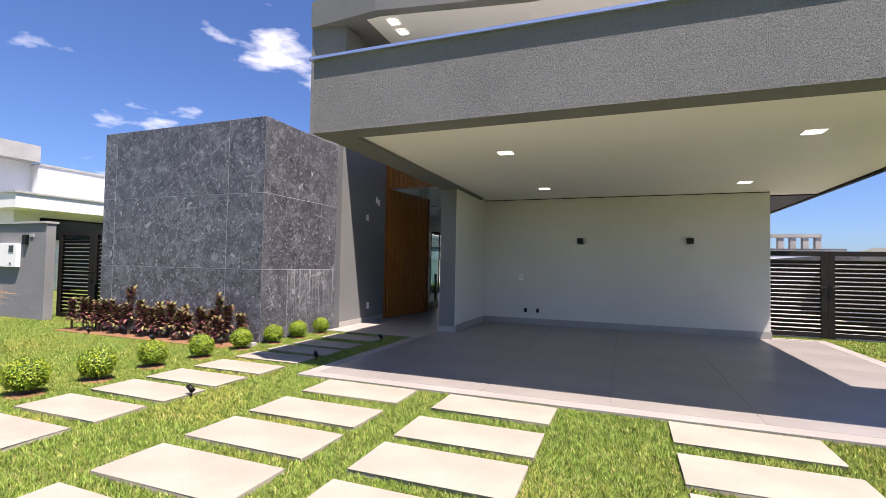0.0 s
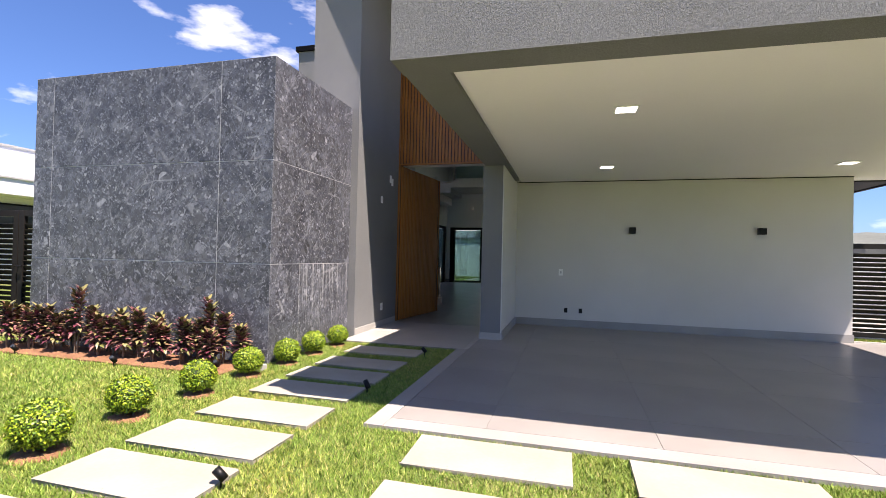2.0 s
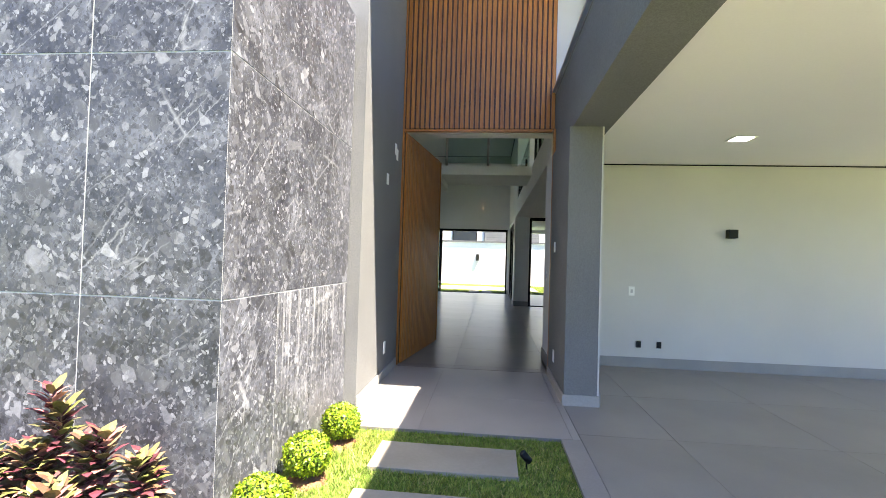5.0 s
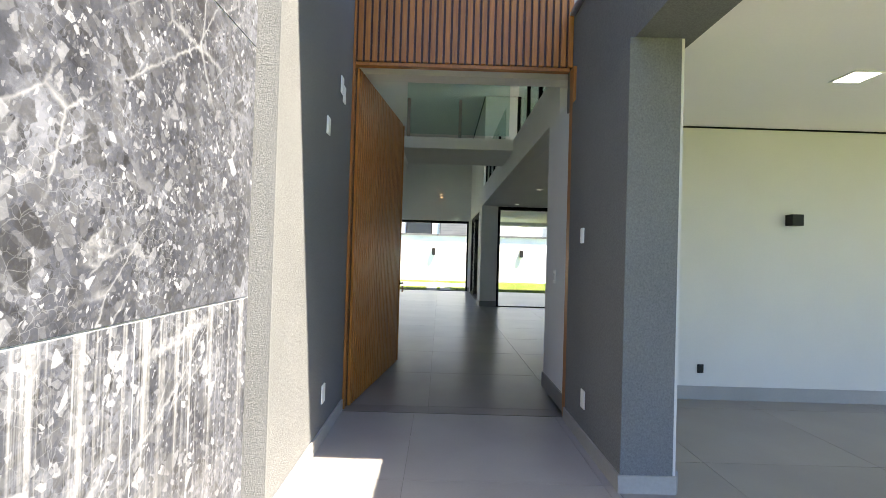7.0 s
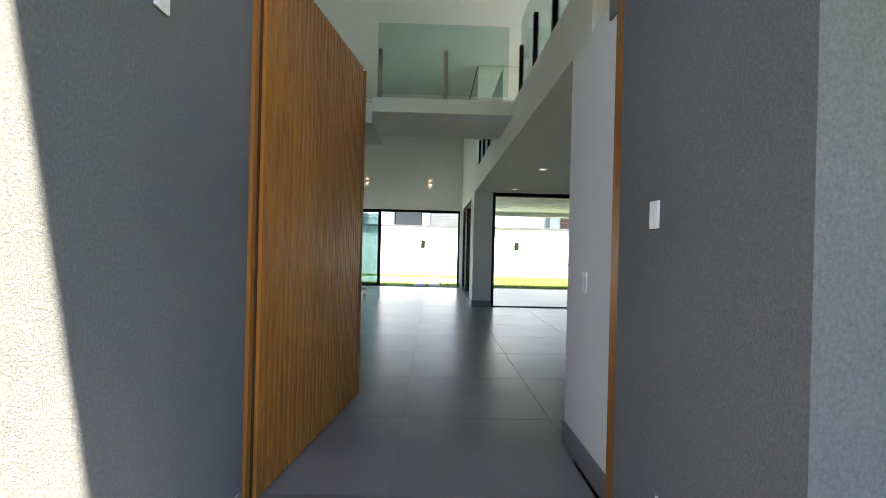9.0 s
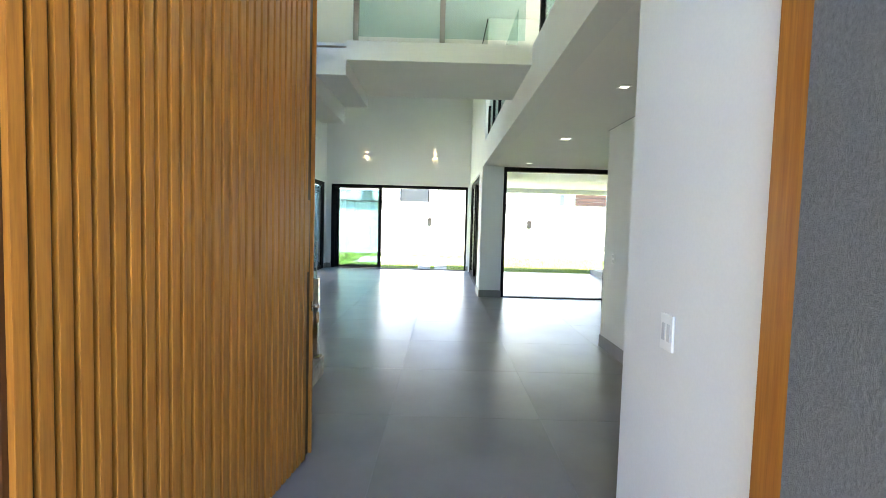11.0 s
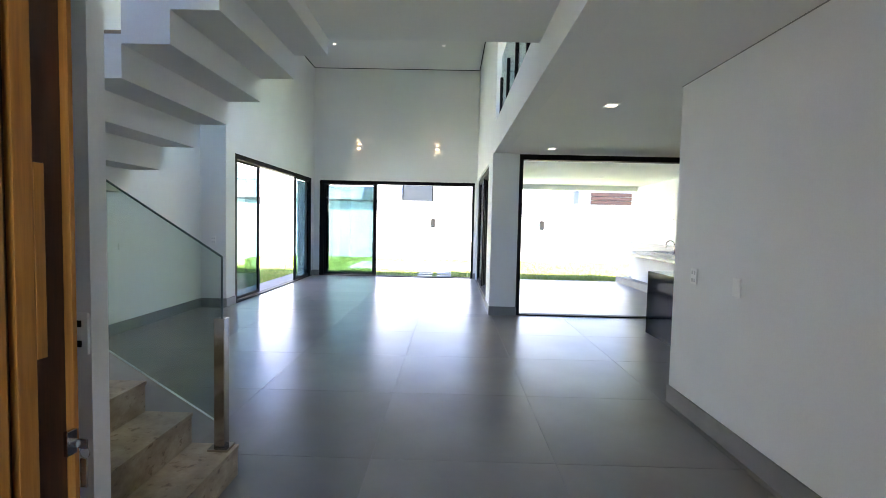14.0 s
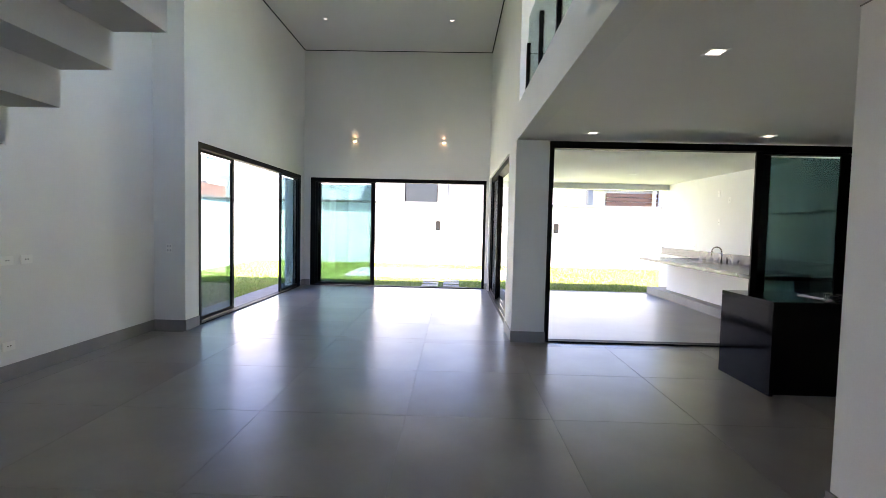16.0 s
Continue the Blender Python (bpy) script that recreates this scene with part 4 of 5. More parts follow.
for y, z in ((13.75, 1.19), (13.4, 1.19), (12.45, 1.75), (12.5, 2.35), (12.1, 2.2)):
    plate("socket_plate", (6.717, y, z), -90, 0.08, 0.12, "white socket plate on the veranda wall", twin)
shelf = thing("glass_shelf", (6.5, 10.0, 1.9), "pale wall shelf on the veranda wall", "shelf")
block("board", (6.45, 6.718, 9.4, 10.6, 1.88, 1.91), plastic_white, shelf)
for y in (9.6, 10.4):
    block("bracket", (6.5, 6.718, y - 0.015, y + 0.015, 1.84, 1.879), steel, shelf)


# ---- stepping stones ----
def paver(x0, x1, y0, y1, group):
    w, d = x1 - x0, y1 - y0
    bm = bmesh.new()
    box(bm, -w / 2, w / 2, -d / 2, d / 2, -0.06, 0.0, 0.004)
    for v in bm.verts:
        v.co.x += random.uniform(-0.006, 0.006)
        v.co.y += random.uniform(-0.006, 0.006)
    ob = new("stepping_stone", mesh_of("stepping_stone", bm, paver_mat))
    ob.matrix_basis = pose((x0 + x1) / 2, (y0 + y1) / 2, 0.002, 0, 0, random.uniform(-0.6, 0.6))
    return tagged(ob, "pale limestone stepping stone set in the lawn", "paving stone", group)


PAVERS = []
for y in (-2.48, -3.20, -3.77, -4.34, -4.96, -5.55, -6.10, -6.69, -7.27, -7.86, -8.44):
    PAVERS.append((0.40, 1.36, y - 0.42 if y > -4.5 else y - 0.43, y, "stepping stones to the door"))
for y in (-5.27, -5.97, -6.58, -7.20, -7.83, -8.45, -9.07, -9.7):
    PAVERS.append((2.2, 3.2, y - 0.46, y, "stepping stones of the driveway"))
    PAVERS.append((3.54, 4.54, y - 0.47, y, "stepping stones of the driveway"))
    PAVERS.append((5.42, 6.42, y - 0.49, y, "stepping stones of the driveway"))
for p in PAVERS:
    paver(*p)
BACK_PAVERS = [(x, x + 0.42, y, y + 0.36) for y in (14.25, 14.8, 15.35) for x in (0.28, 0.84)]
for p in BACK_PAVERS:
    paver(*p, "garden stepping stones")

# ---- planting ----
structure("flower_bed", (-4.05, -0.25, -4.35, -3.79, G - 0.05, G + 0.012), soil_mat, "strip of reddish bare soil along the stone wall", 0.01, "soil")


def leaf_quad(verts, faces, at, d, up, w, ln, fold=0.0):
    """One pointed leaf from at along d."""
    side = d.cross(up).normalized() * w / 2
    n = side.cross(d).normalized()
    b = len(verts)
    mid1, mid2 = at + d * ln * 0.4, at + d * ln * 0.75 - n * ln * fold * 0.3
    tip = at + d * ln - n * ln * fold
    verts.extend([at, mid1 + side, mid1 + n * w * 0.12, mid1 - side, mid2 + side * 0.75, mid2, mid2 - side * 0.75, tip])
    faces.extend([(b, b + 2, b + 1), (b, b + 3, b + 2), (b + 1, b + 2, b + 5, b + 4), (b + 2, b + 3, b + 6, b + 5), (b + 4, b + 5, b + 7), (b + 5, b + 6, b + 7)])


def raw_mesh(name, verts, faces, mat):
    me = bpy.data.meshes.new(name)
    me.from_pydata([tuple(v) for v in verts], [], faces)
    me.materials.append(mat)
    return me


def bush_meshes(seed, r):
    rnd = random.Random(seed)
    verts, faces = [], []
    for _ in range(4600):
        d = Vector((rnd.gauss(0, 1), rnd.gauss(0, 1), rnd.gauss(0, 1))).normalized()
        if d.z < -0.75:
            continue
        bump = 1.0 + 0.08 * noise.noise(d * 3.1 + Vector((seed, 0, 0))) + 0.07 * noise.noise(d * 9.0 + Vector((0, seed, 0)))
        at = d * r * rnd.uniform(0.80, 1.0) * bump
        at.z *= 0.92
        tang = Vector((rnd.gauss(0, 1), rnd.gauss(0, 1), rnd.gauss(0.4, 1))).cross(d).normalized()
        out = (tang + d * rnd.uniform(0.1, 0.9)).normalized()
        upv = (d + Vector((rnd.uniform(-1, 1), rnd.uniform(-1, 1), rnd.uniform(-1, 1))) * 0.5).normalized()
        w, ln = rnd.uniform(0.009, 0.015), rnd.uniform(0.014, 0.025)
        side = out.cross(upv).normalized() * w / 2
        b = len(verts)
        verts.extend([at, at + out * ln * 0.5 + side, at + out * ln, at + out * ln * 0.5 - side])
        faces.append((b, b + 1, b + 2, b + 3))
    return raw_mesh("foliage", verts, faces, bush_leaf)


def bush(at, r, seed):
    e = thing("round_bush", at, "small clipped round bush of yellow-green leaves", "bush", "round bushes along the path")
    f = new("foliage", bush_meshes(seed, r))
    f.parent = e
    f.matrix_basis = pose(0, 0, r * 0.92 + 0.02)
    # ball added behind the leaves; its dark colour fills their gaps with shade
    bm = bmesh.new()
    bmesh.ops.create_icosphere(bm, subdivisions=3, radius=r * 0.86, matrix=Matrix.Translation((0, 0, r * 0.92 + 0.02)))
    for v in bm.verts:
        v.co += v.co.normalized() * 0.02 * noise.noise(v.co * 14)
    c = part("inner_growth", bm, bush_shade)
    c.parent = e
    bm = bmesh.new()
    for a in range(4):
        tube(bm, (0.02 * math.cos(a * 1.6), 0.02 * math.sin(a * 1.6), -0.03), (0.05 * math.cos(a * 1.6), 0.05 * math.sin(a * 1.6), r * 0.5), 0.008, 0.005, 6)
    s = part("stem", bm, cordy_stem)
    s.parent = e
    bm = bmesh.new()
    bmesh.ops.create_cone(bm, cap_ends=True, segments=24, radius1=r * 0.95, radius2=r * 0.7, depth=0.03, matrix=Matrix.Translation((0, 0, 0.002)))
    for v in bm.verts:
        v.co.x += random.uniform(-0.02, 0.02)
        v.co.y += random.uniform(-0.02, 0.02)
    d = part("soil_ring", bm, soil_mat)
    d.parent = e


BUSHES = [(0.02, -6.85, 0.235), (0.05, -6.25, 0.225), (-0.02, -5.58, 0.215), (0.03, -4.95, 0.205), (0.02, -4.27, 0.20), (0.08, -3.68, 0.195), (0.08, -3.10, 0.195), (0.10, -2.50, 0.19)]
for i, (x, y, r) in enumerate(BUSHES):
    bush((x, y, G), r * 0.73, i + 1)


def cordyline(at, h, seed):
    rnd = random.Random(seed * 7 + 3)
    e = thing("cordyline_plant", at, "bushy cordyline with dark red and green leaves", "plant", "cordylines along the stone wall")
    verts, faces = [], []
    stems = [(rnd.uniform(-0.07, 0.07), rnd.uniform(-0.05, 0.05), h * rnd.uniform(0.8, 1.0)) for _ in range(rnd.choice((2, 3)))]
    bm = bmesh.new()
    for sx, sy, sh in stems:
        tube(bm, (sx * 0.3, sy * 0.3, -0.03), (sx, sy, sh * 0.9), 0.011, 0.007, 6)
        k = 0
        z = sh * 0.32
        while z < sh:
            a = k * 2.4 + rnd.uniform(-0.3, 0.3)
            f = (z - sh * 0.32) / (sh * 0.68)
            lift = 0.15 + 1.15 * f + rnd.uniform(-0.15, 0.15)
            d = Vector((math.cos(a), math.sin(a), lift)).normalized()
            leaf_quad(verts, faces, Vector((sx * z / sh, sy * z / sh, z * 0.95)), d, Vector((0, 0, 1)), rnd.uniform(0.036, 0.058), rnd.uniform(0.09, 0.15) * (1.0 - 0.2 * f), rnd.uniform(0.25, 0.6) * (1 - f * 0.6))
            k += 1
            z += sh * 0.0125
    s = part("stem", bm, cordy_stem)
    s.parent = e
    lv = new("leaves", raw_mesh("leaves", verts, faces, cordy_leaf))
    lv.parent = e


rc = random.Random(5)
for i in range(30):
    x = -3.92 + i * 0.122 + rc.uniform(-0.04, 0.04)
    h = rc.uniform(0.44, 0.58) + (0.26 if i in (12, 26) else 0) + (0.12 if i == 28 else 0)
    cordyline((x, (-4.14, -4.0, -3.90)[i % 3] + rc.uniform(-0.03, 0.03), G), h, i)

# orange dry fronds at the edge of the neighbour's wall
FX, FY = -2.95, -6.35
frond = thing("dry_palm_frond", (FX, FY, G), "orange dry fronds beside the front lawn", "plant")
verts, faces = [], []
rf = random.Random(11)
for k in range(70):
    a = rf.uniform(-0.1, 0.75)
    d = Vector((math.cos(a), math.sin(a), rf.uniform(-0.12, 0.16))).normalized()
    leaf_quad(verts, faces, Vector((0, 0, 0.74 + rf.uniform(-0.05, 0.08))), d, Vector((0, 0, 1)), 0.016, rf.uniform(0.6, 1.0), 0.08)
lv = new("leaves", raw_mesh("leaves", verts, faces, straw))
lv.parent = frond
bm = bmesh.new()
tube(bm, (0, 0, -0.03), (0, 0, 0.78), 0.05, 0.035, 8)
part("stem", bm, cordy_stem).parent = frond


def spot(at, rz):
    e = thing("garden_spotlight", at, "small black garden spotlight on a spike in the grass", "garden lamp", "garden spotlights")
    e.matrix_basis = pose(*at, 0, 0, rz)
    bm = bmesh.new()
    tube(bm, (0, 0, -0.05), (0, 0, 0.06), 0.006)
    part("spike", bm, plastic_black).parent = e
    bm = bmesh.new()
    tube(bm, (0.02, 0, 0.045), (-0.03, 0, 0.10), 0.024, 0.024, 20)
    part("housing", bm, plastic_black, None, "", True).parent = e
    bm = bmesh.new()
    tube(bm, (-0.03, 0, 0.10), (-0.032, 0, 0.1022), 0.021, 0.021, 20)
    part("lens", bm, window_dark).parent = e


edging = thing("edging_stone", (-0.02, -4.02, G), "small pale block at the corner of the flower bed", "stone")
block("block", (-0.09, 0.03, -4.07, -3.97, G - 0.02, G + 0.055), light_concrete, edging, "", 0.012)
for x, y, rz in ((1.39, -6.28, 20), (1.40, -4.42, -30), (1.42, -2.72, 10)):
    spot((x, y, G), rz)
for x, y in ((-3.1, -4.36), (-1.55, -4.42), (-0.42, -4.2)):
    spot((x, y, G), 90)


# ---- gates and neighbours ----
def louvre_gate(name, x0, x1, y, z0, z1, label, handle_side):
    e = thing(name, (x0, y, z0), label, "gate", "dark louvred gates")
    for d in ((x0, x0 + 0.10, z0, z1), (x1 - 0.10, x1, z0, z1)):
        block("post", (d[0], d[1], y - 0.03, y + 0.03, d[2], d[3]), gate_mat, e, "", 0.003)
    for za, zb in ((z1 - 0.09, z1), (z0 + 0.02, z0 + 0.10)):
        block("rail", (x0 + 0.10, x1 - 0.10, y - 0.025, y + 0.025, za, zb), gate_mat, e)
    n = int((z1 - z0 - 0.22) / 0.080)
    bm = bmesh.new()
    w = x1 - x0 - 0.20
    box(bm, 0, w, -0.034, 0.034, -0.006, 0.006)
    bmesh.ops.rotate(bm, verts=bm.verts, cent=(0, 0, 0), matrix=Matrix.Rotation(radians(-60), 3, "X"))
    me = mesh_of("louvre", bm, gate_mat)
    for k in range(n):
        shared("louvre", me, (x0 + 0.10, y, z0 + 0.14 + k * 0.080), e)
    hx = x0 + 0.035 if handle_side < 0 else x1 - 0.035
    bm = bmesh.new()
    tube(bm, (hx, y - 0.03, 0.95), (hx, y - 0.07, 0.95), 0.01)
    tube(bm, (hx, y - 0.07, 0.95), (hx - 0.1 * handle_side, y - 0.07, 0.95), 0.009)
    part("handle", bm, plastic_black, e, "black lever handle")


louvre_gate("louvred_gate", 7.62, 8.62, 1.25, 0.0, 1.62, "dark brown louvred metal gate beside the garage", 1)
louvre_gate("louvred_gate", 8.63, 10.95, 1.25, 0.0, 1.62, "wide dark brown louvred metal gate", -1)
louvre_gate("louvred_gate", -6.1, -5.02, -3.1, G, 1.80, "dark brown louvred metal side gate", 1)
louvre_gate("louvred_gate", -5.0, -3.80, -3.1, G, 1.80, "dark brown louvred panel beside the stone wall", -1)
# added pale ground; seen through the gaps it stands for sunlit louvre tops
structure("side_passage", (7.6, 10.98, 1.35, 9.0, -0.3, G + 0.004), light_concrete, "pale concrete ground added behind the gates to brighten the louvre gaps", 0.0, "pavement")
structure("wall_passage_end", (7.12, 10.98, 9.0, 9.15, -0.3, 1.45), garden_white, "white rendered wall across the side passage")
structure("backdrop_court_left", (-6.0, -3.8, -1.0, -0.9, G, 1.5), far_grey, "grey wall behind the side gate")
structure("wall_street_left", (-9.5, -5.65, -3.62, -3.45, -0.3, 1.91), stucco_material("mid_grey_stucco", (0.22, 0.225, 0.23), (0.27, 0.275, 0.28)), "grey rendered wall beside the side gate")
structure("trim_street_wall", (-9.55, -5.63, -3.66, -3.41, 1.91, 1.95), concrete_old, "grey coping on the street wall")
meter = thing("meter_box", (-6.75, -3.63, 1.2), "white electricity meter box on the grey wall", "meter box")
block("body", (-7.15, -6.45, -3.70, -3.622, 1.02, 1.50), plastic_white, meter, "", 0.006)
block("window", (-6.70, -6.55, -3.708, -3.70, 1.32, 1.46), window_dark, meter, "dark reading window")
block("lock", (-6.66, -6.60, -3.71, -3.70, 1.08, 1.11), steel, meter)
bell = thing("intercom", (-6.25, -3.63, 1.6), "dark intercom box on the grey wall", "intercom")
block("body", (-6.33, -6.20, -3.68, -3.622, 1.48, 1.68), plastic_black, bell, "", 0.005)
num = thing("number_plate", (-6.1, -3.63, 1.65), "pale number plate on the grey wall", "sign")
block("plate", (-6.15, -6.03, -3.64, -3.622, 1.64, 1.70), light_concrete, num)


def house(name, label, vols, wins, trims=()):
    e = thing(name, (vols[0][0][0], vols[0][0][2], 0), label, "house", "neighbouring houses")
    for d, m in vols:
        block("wall", d, m, e)
    for d in trims:
        block("coping", d, concrete_old, e)
    for d in wins:
        w = block("window", d, black_alu, e)
        x0, x1, y0, y1, z0, z1 = d
        if x1 - x0 > 0.3:
            p = block("pane", (x0 + 0.06, x1 - 0.06, y0 - 0.01, y0 - 0.002, z0 + 0.06, z1 - 0.06), window_dark, w)
        else:
            p = block("pane", (x1 + 0.002, x1 + 0.01, y0 + 0.06, y1 - 0.06, z0 + 0.06, z1 - 0.06), window_dark, w)
    return e


house("neighbour_house", "white two-volume house with a concrete roof band",
      [((-30, -17.3, 2.4, 20, 0, 5.0), far_white), ((-31, -17.2, -3.2, 2.4, 5.1, 5.76), concrete_old), ((-30, -17.8, -2.2, 2.398, 0, 5.098), far_white), ((-17.298, -15.2, 0.6, 16, 0, 2.898), far_white), ((-17.298, -14.0, 0.03, 16, 2.9, 3.4), far_white)],
      [(-15.2, -15.15, 1.4, 5.0, 1.9, 2.7), (-15.2, -15.15, 5.4, 9.0, 1.9, 2.7)], [(-17.298, -13.95, -0.02, 16.05, 3.4, 3.46), (-30, -17.25, 2.402, 20, 5.0, 5.07)])
house("neighbour_house", "grey house with a blind behind the garden wall", [((-12, 0.2, 27, 36, 0, 5.2), far_white), ((-3.0, 6.8, 26, 34, 0, 4.6), far_white), ((7.5, 13.0, 27, 36, 0, 4.3), far_white)],
      [(-1.4, 0.25, 25.93, 26.0, 2.4, 4.0)], [(-12.1, 0.3, 26.9, 36, 5.2, 5.35), (-3.1, 6.9, 25.9, 34, 4.6, 4.72), (7.4, 13.0, 26.2, 36, 4.3, 4.5)])
blind = thing("roller_shutter", (2.3, 25.9, 2.4), "closed grey shutter on the house behind", "shutter")
block("curtain", (0.75, 4.4, 25.90, 25.99, 2.4, 3.95), coping_dark, blind, "", 0.01)
for k in range(9):
    block("lath", (0.78, 4.37, 25.885, 25.899, 2.45 + k * 0.165, 2.60 + k * 0.165), far_grey, blind)
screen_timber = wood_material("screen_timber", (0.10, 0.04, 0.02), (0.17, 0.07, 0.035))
frieze = thing("timber_screen", (9.2, 26.8, 2.7), "brown timber screen in a grey concrete frame", "facade screen")
for d in ((7.9, 12.2, 3.55, 3.85), (7.9, 8.15, 2.5, 3.55)):
    block("frame", (d[0], d[1], 26.6, 26.98, d[2], d[3]), far_grey, frieze)
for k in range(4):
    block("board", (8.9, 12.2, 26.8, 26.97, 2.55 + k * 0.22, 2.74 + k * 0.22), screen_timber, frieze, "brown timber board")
for k in range(4):
    block("fin", (11.2 + k * 0.3, 11.32 + k * 0.3, 26.55, 26.78, 2.5, 3.54), far_white, frieze, "pale upright fin")

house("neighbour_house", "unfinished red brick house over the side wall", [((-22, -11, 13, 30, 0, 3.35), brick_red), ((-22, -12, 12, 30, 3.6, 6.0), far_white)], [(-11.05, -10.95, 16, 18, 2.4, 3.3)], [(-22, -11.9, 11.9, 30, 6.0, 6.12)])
house("neighbour_house", "low white house with a slatted concrete frame", [((15.5, 34, 12, 26, 0, 1.72), far_white), ((12.0, 15.5, 9, 26, 0, 1.85), coping_dark), ((13.05, 26, 26.02, 34, 0, 2.44), coping_dark)], [(17.0, 20.0, 11.93, 12.0, 0.9, 1.6)], [(15.5, 34, 11.9, 26, 1.72, 1.82)])
pergola = thing("concrete_pergola", (14.3, 26.3, 2.44), "pale concrete frame on the neighbouring roof", "pergola")
for k in range(4):
    block("post", (14.3 + k * 0.66, 14.6 + k * 0.66, 26.3, 26.7, 2.44, 3.4), light_concrete, pergola)
block("beam", (13.6, 16.6, 26.25, 26.75, 3.4, 3.62), light_concrete, pergola)
hill = bmesh.new()
bmesh.ops.create_grid(hill, x_segments=60, y_segments=12, size=1.0)
for v in hill.verts:
    u, w = v.co.x, v.co.y
    v.co = Vector((150 + u * 330, 330 + w * 90, max(0.0, 1 - w * w) * (17 + 9 * noise.noise(Vector((u * 4, w, 0))) + 5 * noise.noise(Vector((u * 15, w * 3, 2)))) - 1.0))
tagged(part("hill", hill, hill_mat, None, "", True), "far dark wooded hill on the horizon", "hill", "", "structure")
lamp_post = thing("street_lamp", (30, 32, 0), "thin grey street lamp beyond the gate", "street lamp")
bm = bmesh.new()
tube(bm, (30, 32, -0.1), (30, 32, 7.2), 0.09, 0.05)
part("pole", bm, concrete_old, lamp_post)
block("head", (29.5, 30.1, 31.9, 32.1, 7.15, 7.27), concrete_old, lamp_post)


def wall_light(x, z):
    e = thing("garden_wall_lamp", (x, 21.3, z), "slim dark lamp on the white garden wall", "wall lamp", "garden wall lamps")
    ob = block("body", (x - 0.09, x + 0.09, 21.16, 21.30, z - 0.19, z + 0.19), gate_mat, e, "", 0.01)
    block("lens", (x - 0.05, x + 0.05, 21.15, 21.16, z - 0.14, z - 0.08), window_dark, e)


wall_light(5.17, 1.54)
wall_light(0.45, 1.54)
pool = structure("pool_coping", [(-2.2, 3.4, 16.2, 16.5, G - 0.05, 0.0), (-2.2, -1.9, 16.5, 18.8, G - 0.05, 0.0), (-2.2, 3.4, 18.8, 19.1, G - 0.05, 0.0), (3.1, 3.4, 16.5, 18.8, G - 0.05, 0.0)], paver_mat, "pale stone coping of the garden pool", 0.0, "pool")
structure("water", (-1.9, 3.1, 16.5, 18.8, G - 0.05, -0.02), material("pool_water", (0.25, 0.42, 0.45), 0.05)[0], "still pool water")

# ---- lawn ----
HOLES = [p[:4] for p in PAVERS] + BACK_PAVERS + [(1.70, 8.46, -5.22, 0.86), (-0.1, 1.9, -2.22, 0.2), (-3.8, -0.1, -3.8, 9.0), (-4.0, -0.3, -4.3, -3.7), (-2.25, 3.45, 16.15, 19.15), (-3.3, 7.1, 0, 14.05)]


def lawn(name, x0, x1, y0, y1, count, h0, h1, w0, label, seed):
    rs = np.random.RandomState(seed)
    px, py = rs.uniform(x0, x1, count), rs.uniform(y0, y1, count)
    keep = np.ones(count, bool)
    for a, b, c, d in HOLES:
        keep &= ~((px > a + 0.008) & (px < b - 0.008) & (py > c + 0.008) & (py < d - 0.008))
    px, py = px[keep], py[keep]
    n = len(px)
    ang, h, w = rs.uniform(0, 2 * np.pi, n), rs.uniform(h0, h1, n), rs.uniform(w0 * 0.7, w0 * 1.3, n)
    lean, la = rs.uniform(0.3, 1.7, n) * h, rs.uniform(0, 2 * np.pi, n)
    co = np.empty((n, 3, 3))
    co[:, 0] = np.stack([px - np.cos(ang) * w, py - np.sin(ang) * w, np.full(n, G - 0.012)], 1)
    co[:, 1] = np.stack([px + np.cos(ang) * w, py + np.sin(ang) * w, np.full(n, G - 0.012)], 1)
    co[:, 2] = np.stack([px + np.cos(la) * lean, py + np.sin(la) * lean, G + h], 1)
    me = bpy.data.meshes.new(name)
    me.vertices.add(n * 3)
    me.vertices.foreach_set("co", co.ravel())
    me.loops.add(n * 3)
    me.loops.foreach_set("vertex_index", np.arange(n * 3))
    me.polygons.add(n)
    me.polygons.foreach_set("loop_start", np.arange(0, n * 3, 3))
    me.update()
    me.materials.append(grass_mat)
    return tagged(new(name, me), label, "grass", "", "stuff")


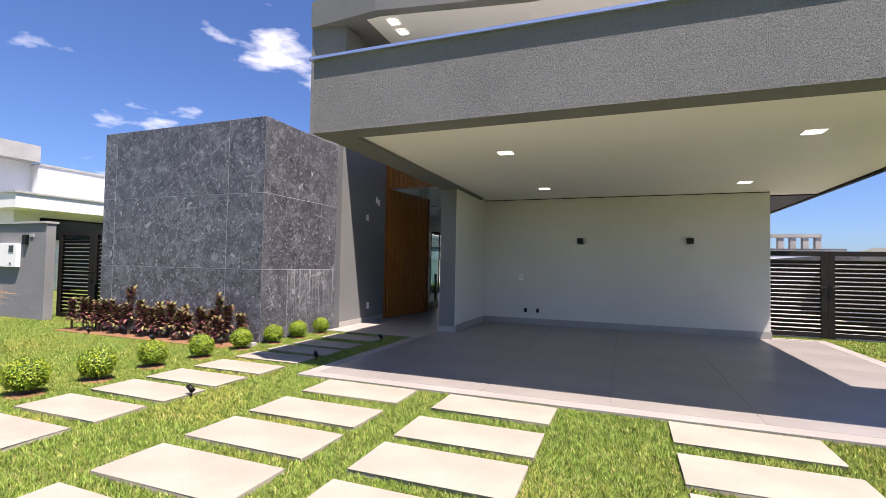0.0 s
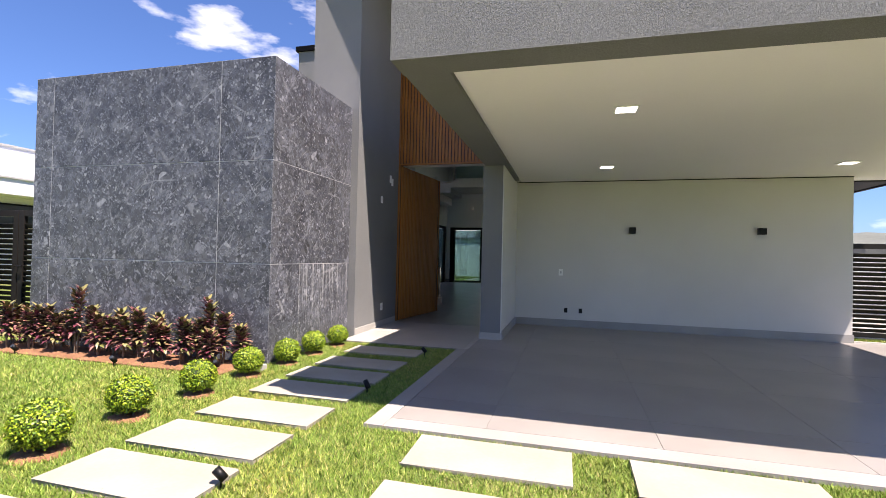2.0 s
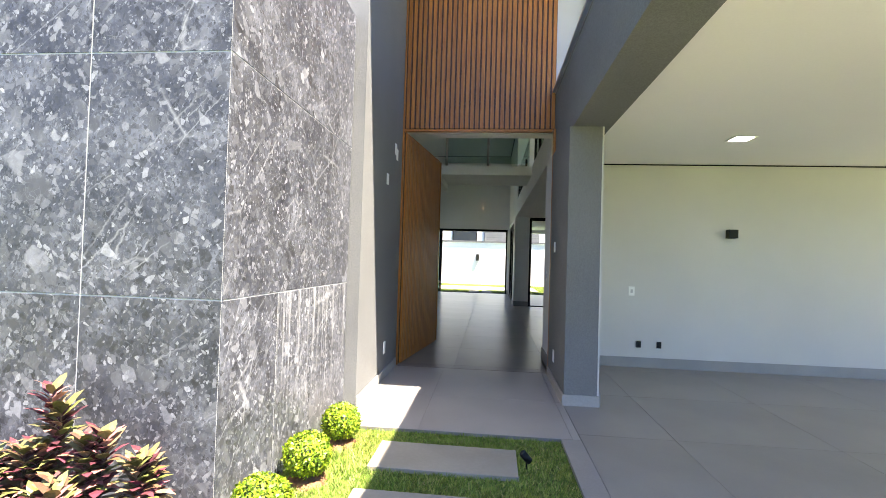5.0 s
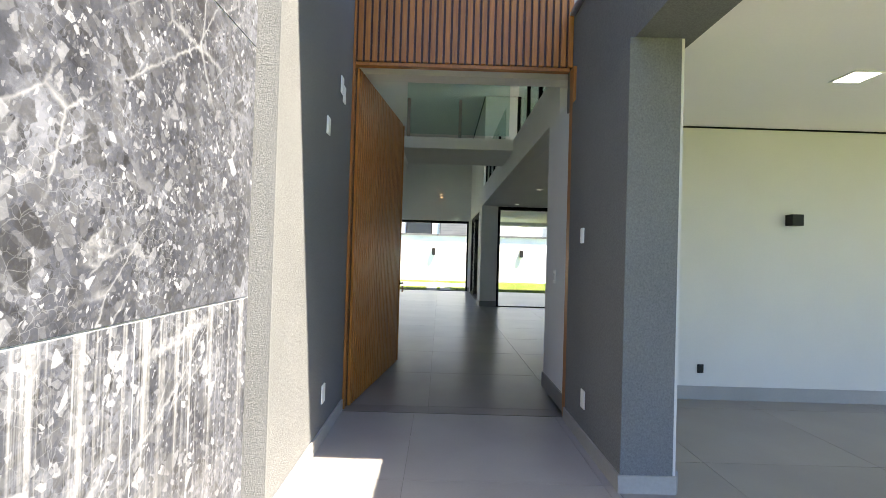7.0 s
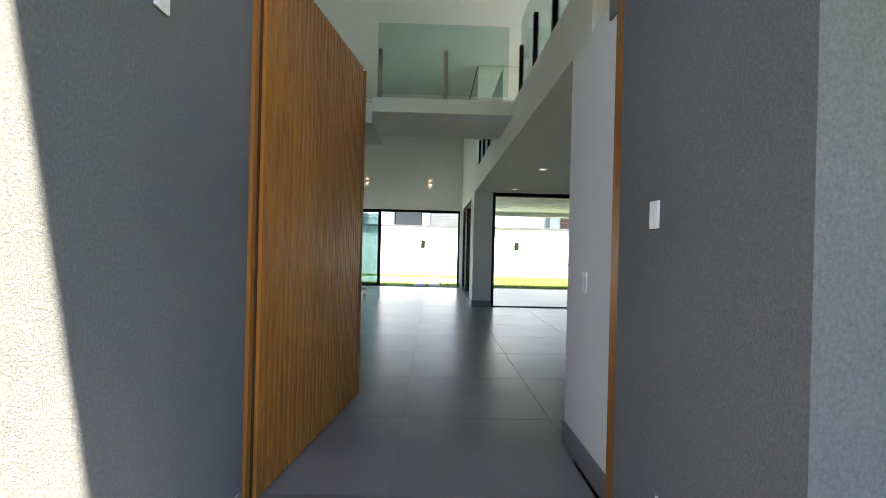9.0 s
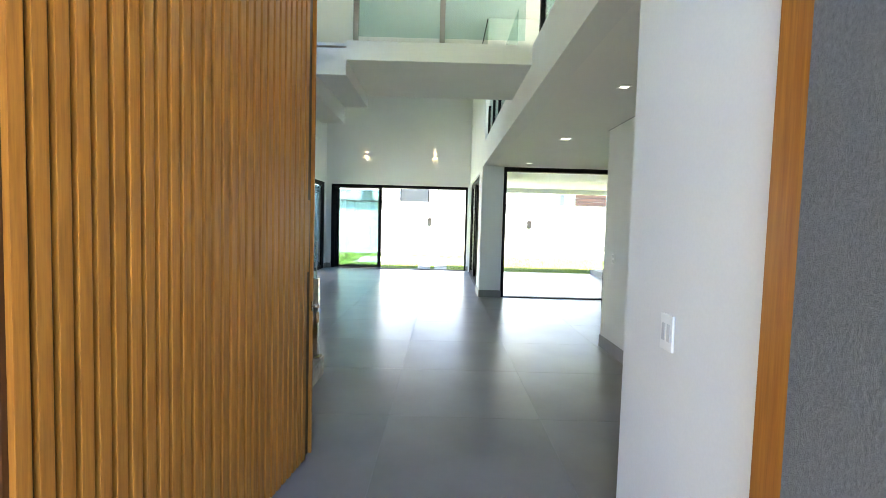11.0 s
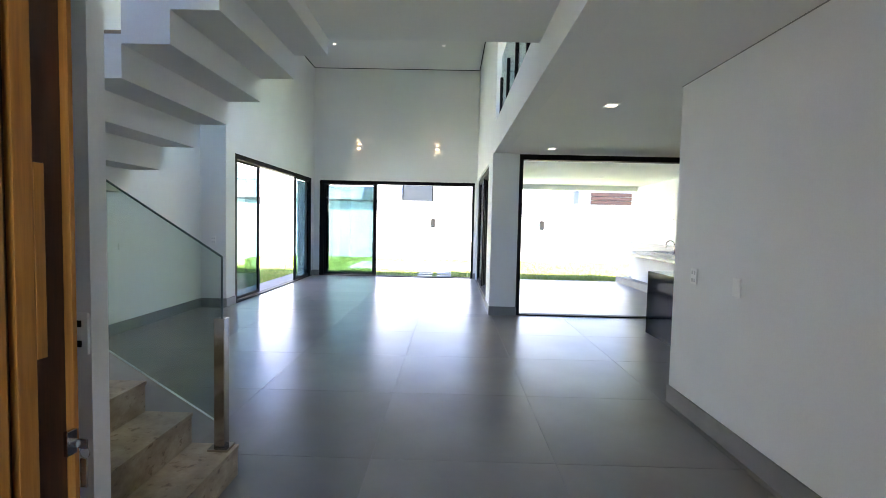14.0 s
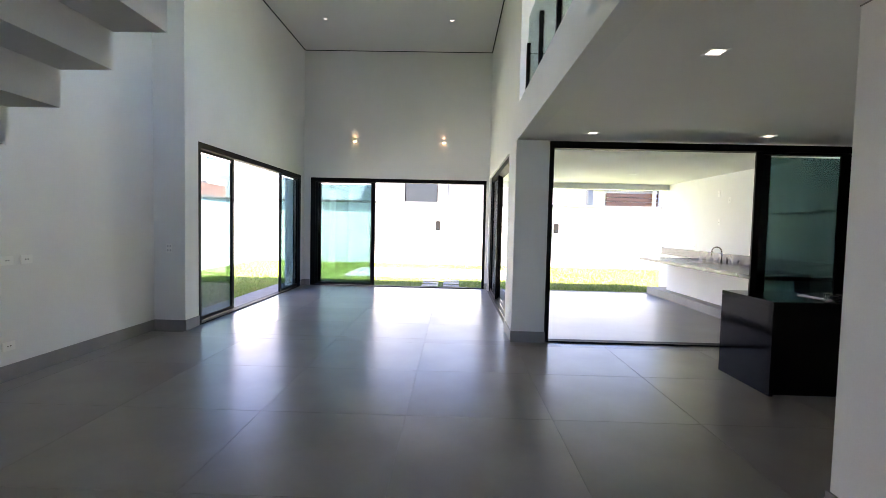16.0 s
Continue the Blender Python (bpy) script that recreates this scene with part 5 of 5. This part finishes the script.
lawn("lawn_grass", -0.6, 7.2, -9.3, -2.2, 560000, 0.008, 0.026, 0.0034, "short green lawn grass with dry patches", 3)
lawn("lawn_grass", -9.0, -0.6, -9.3, -3.0, 260000, 0.008, 0.028, 0.0046, "short green lawn grass in front of the stone wall", 4)
lawn("lawn_grass", 7.2, 12.0, -5.3, 1.3, 110000, 0.012, 0.034, 0.005, "green grass strip by the gates", 5)
lawn("lawn_grass", -6.8, 11.0, 13.9, 21.2, 70000, 0.02, 0.05, 0.010, "bright green back garden grass", 6)
lawn("lawn_grass", -6.8, -3.0, 8.5, 13.9, 20000, 0.02, 0.05, 0.009, "green side garden grass", 7)


# ---- tiles, laid last ----
def tile_field(parent, x0, x1, y0, y1, ox, oy, step, mat, t=0.008, gap=0.003, step_y=None):
    cache = {}
    step_y = step_y or step
    i0, i1 = math.floor((x0 - ox) / step), math.ceil((x1 - ox) / step)
    j0, j1 = math.floor((y0 - oy) / step_y), math.ceil((y1 - oy) / step_y)
    for i in range(i0, i1):
        for j in range(j0, j1):
            a, b = max(x0, ox + i * step), min(x1, ox + (i + 1) * step)
            c, d = max(y0, oy + j * step_y), min(y1, oy + (j + 1) * step_y)
            if b - a < 0.03 or d - c < 0.03:
                continue
            key = (round(b - a, 3), round(d - c, 3))
            if key not in cache:
                bm = bmesh.new()
                w, e = key[0] - gap, key[1] - gap
                box(bm, -w / 2, w / 2, -e / 2, e / 2, -t, 0, 0.001)
                cache[key] = mesh_of("floor_tile", bm, mat)
            shared("floor_tile", cache[key], ((a + b) / 2, (c + d) / 2, 0.0), parent)


S = 1.185
tile_field(interior_floor, -3.06, 1.92, -0.056, 8.64, 0.735, 4.86, S, floor_tile)
tile_field(interior_floor, 1.92, 6.72, 0.93, 8.64, 0.735, 4.86, S, floor_tile)
tile_field(interior_floor, -2.62, 1.94, 8.64, 13.88, 0.735, 4.86, S, floor_tile)
tile_field(garage_floor, 1.872, 8.268, -5.018, 0.566, 2.6, -4.45, S, garage_tile_mat)
tile_field(porch_floor, 0.0, 1.868, -2.2, -0.06, 0.62, -1.25, S, porch_tile_mat)
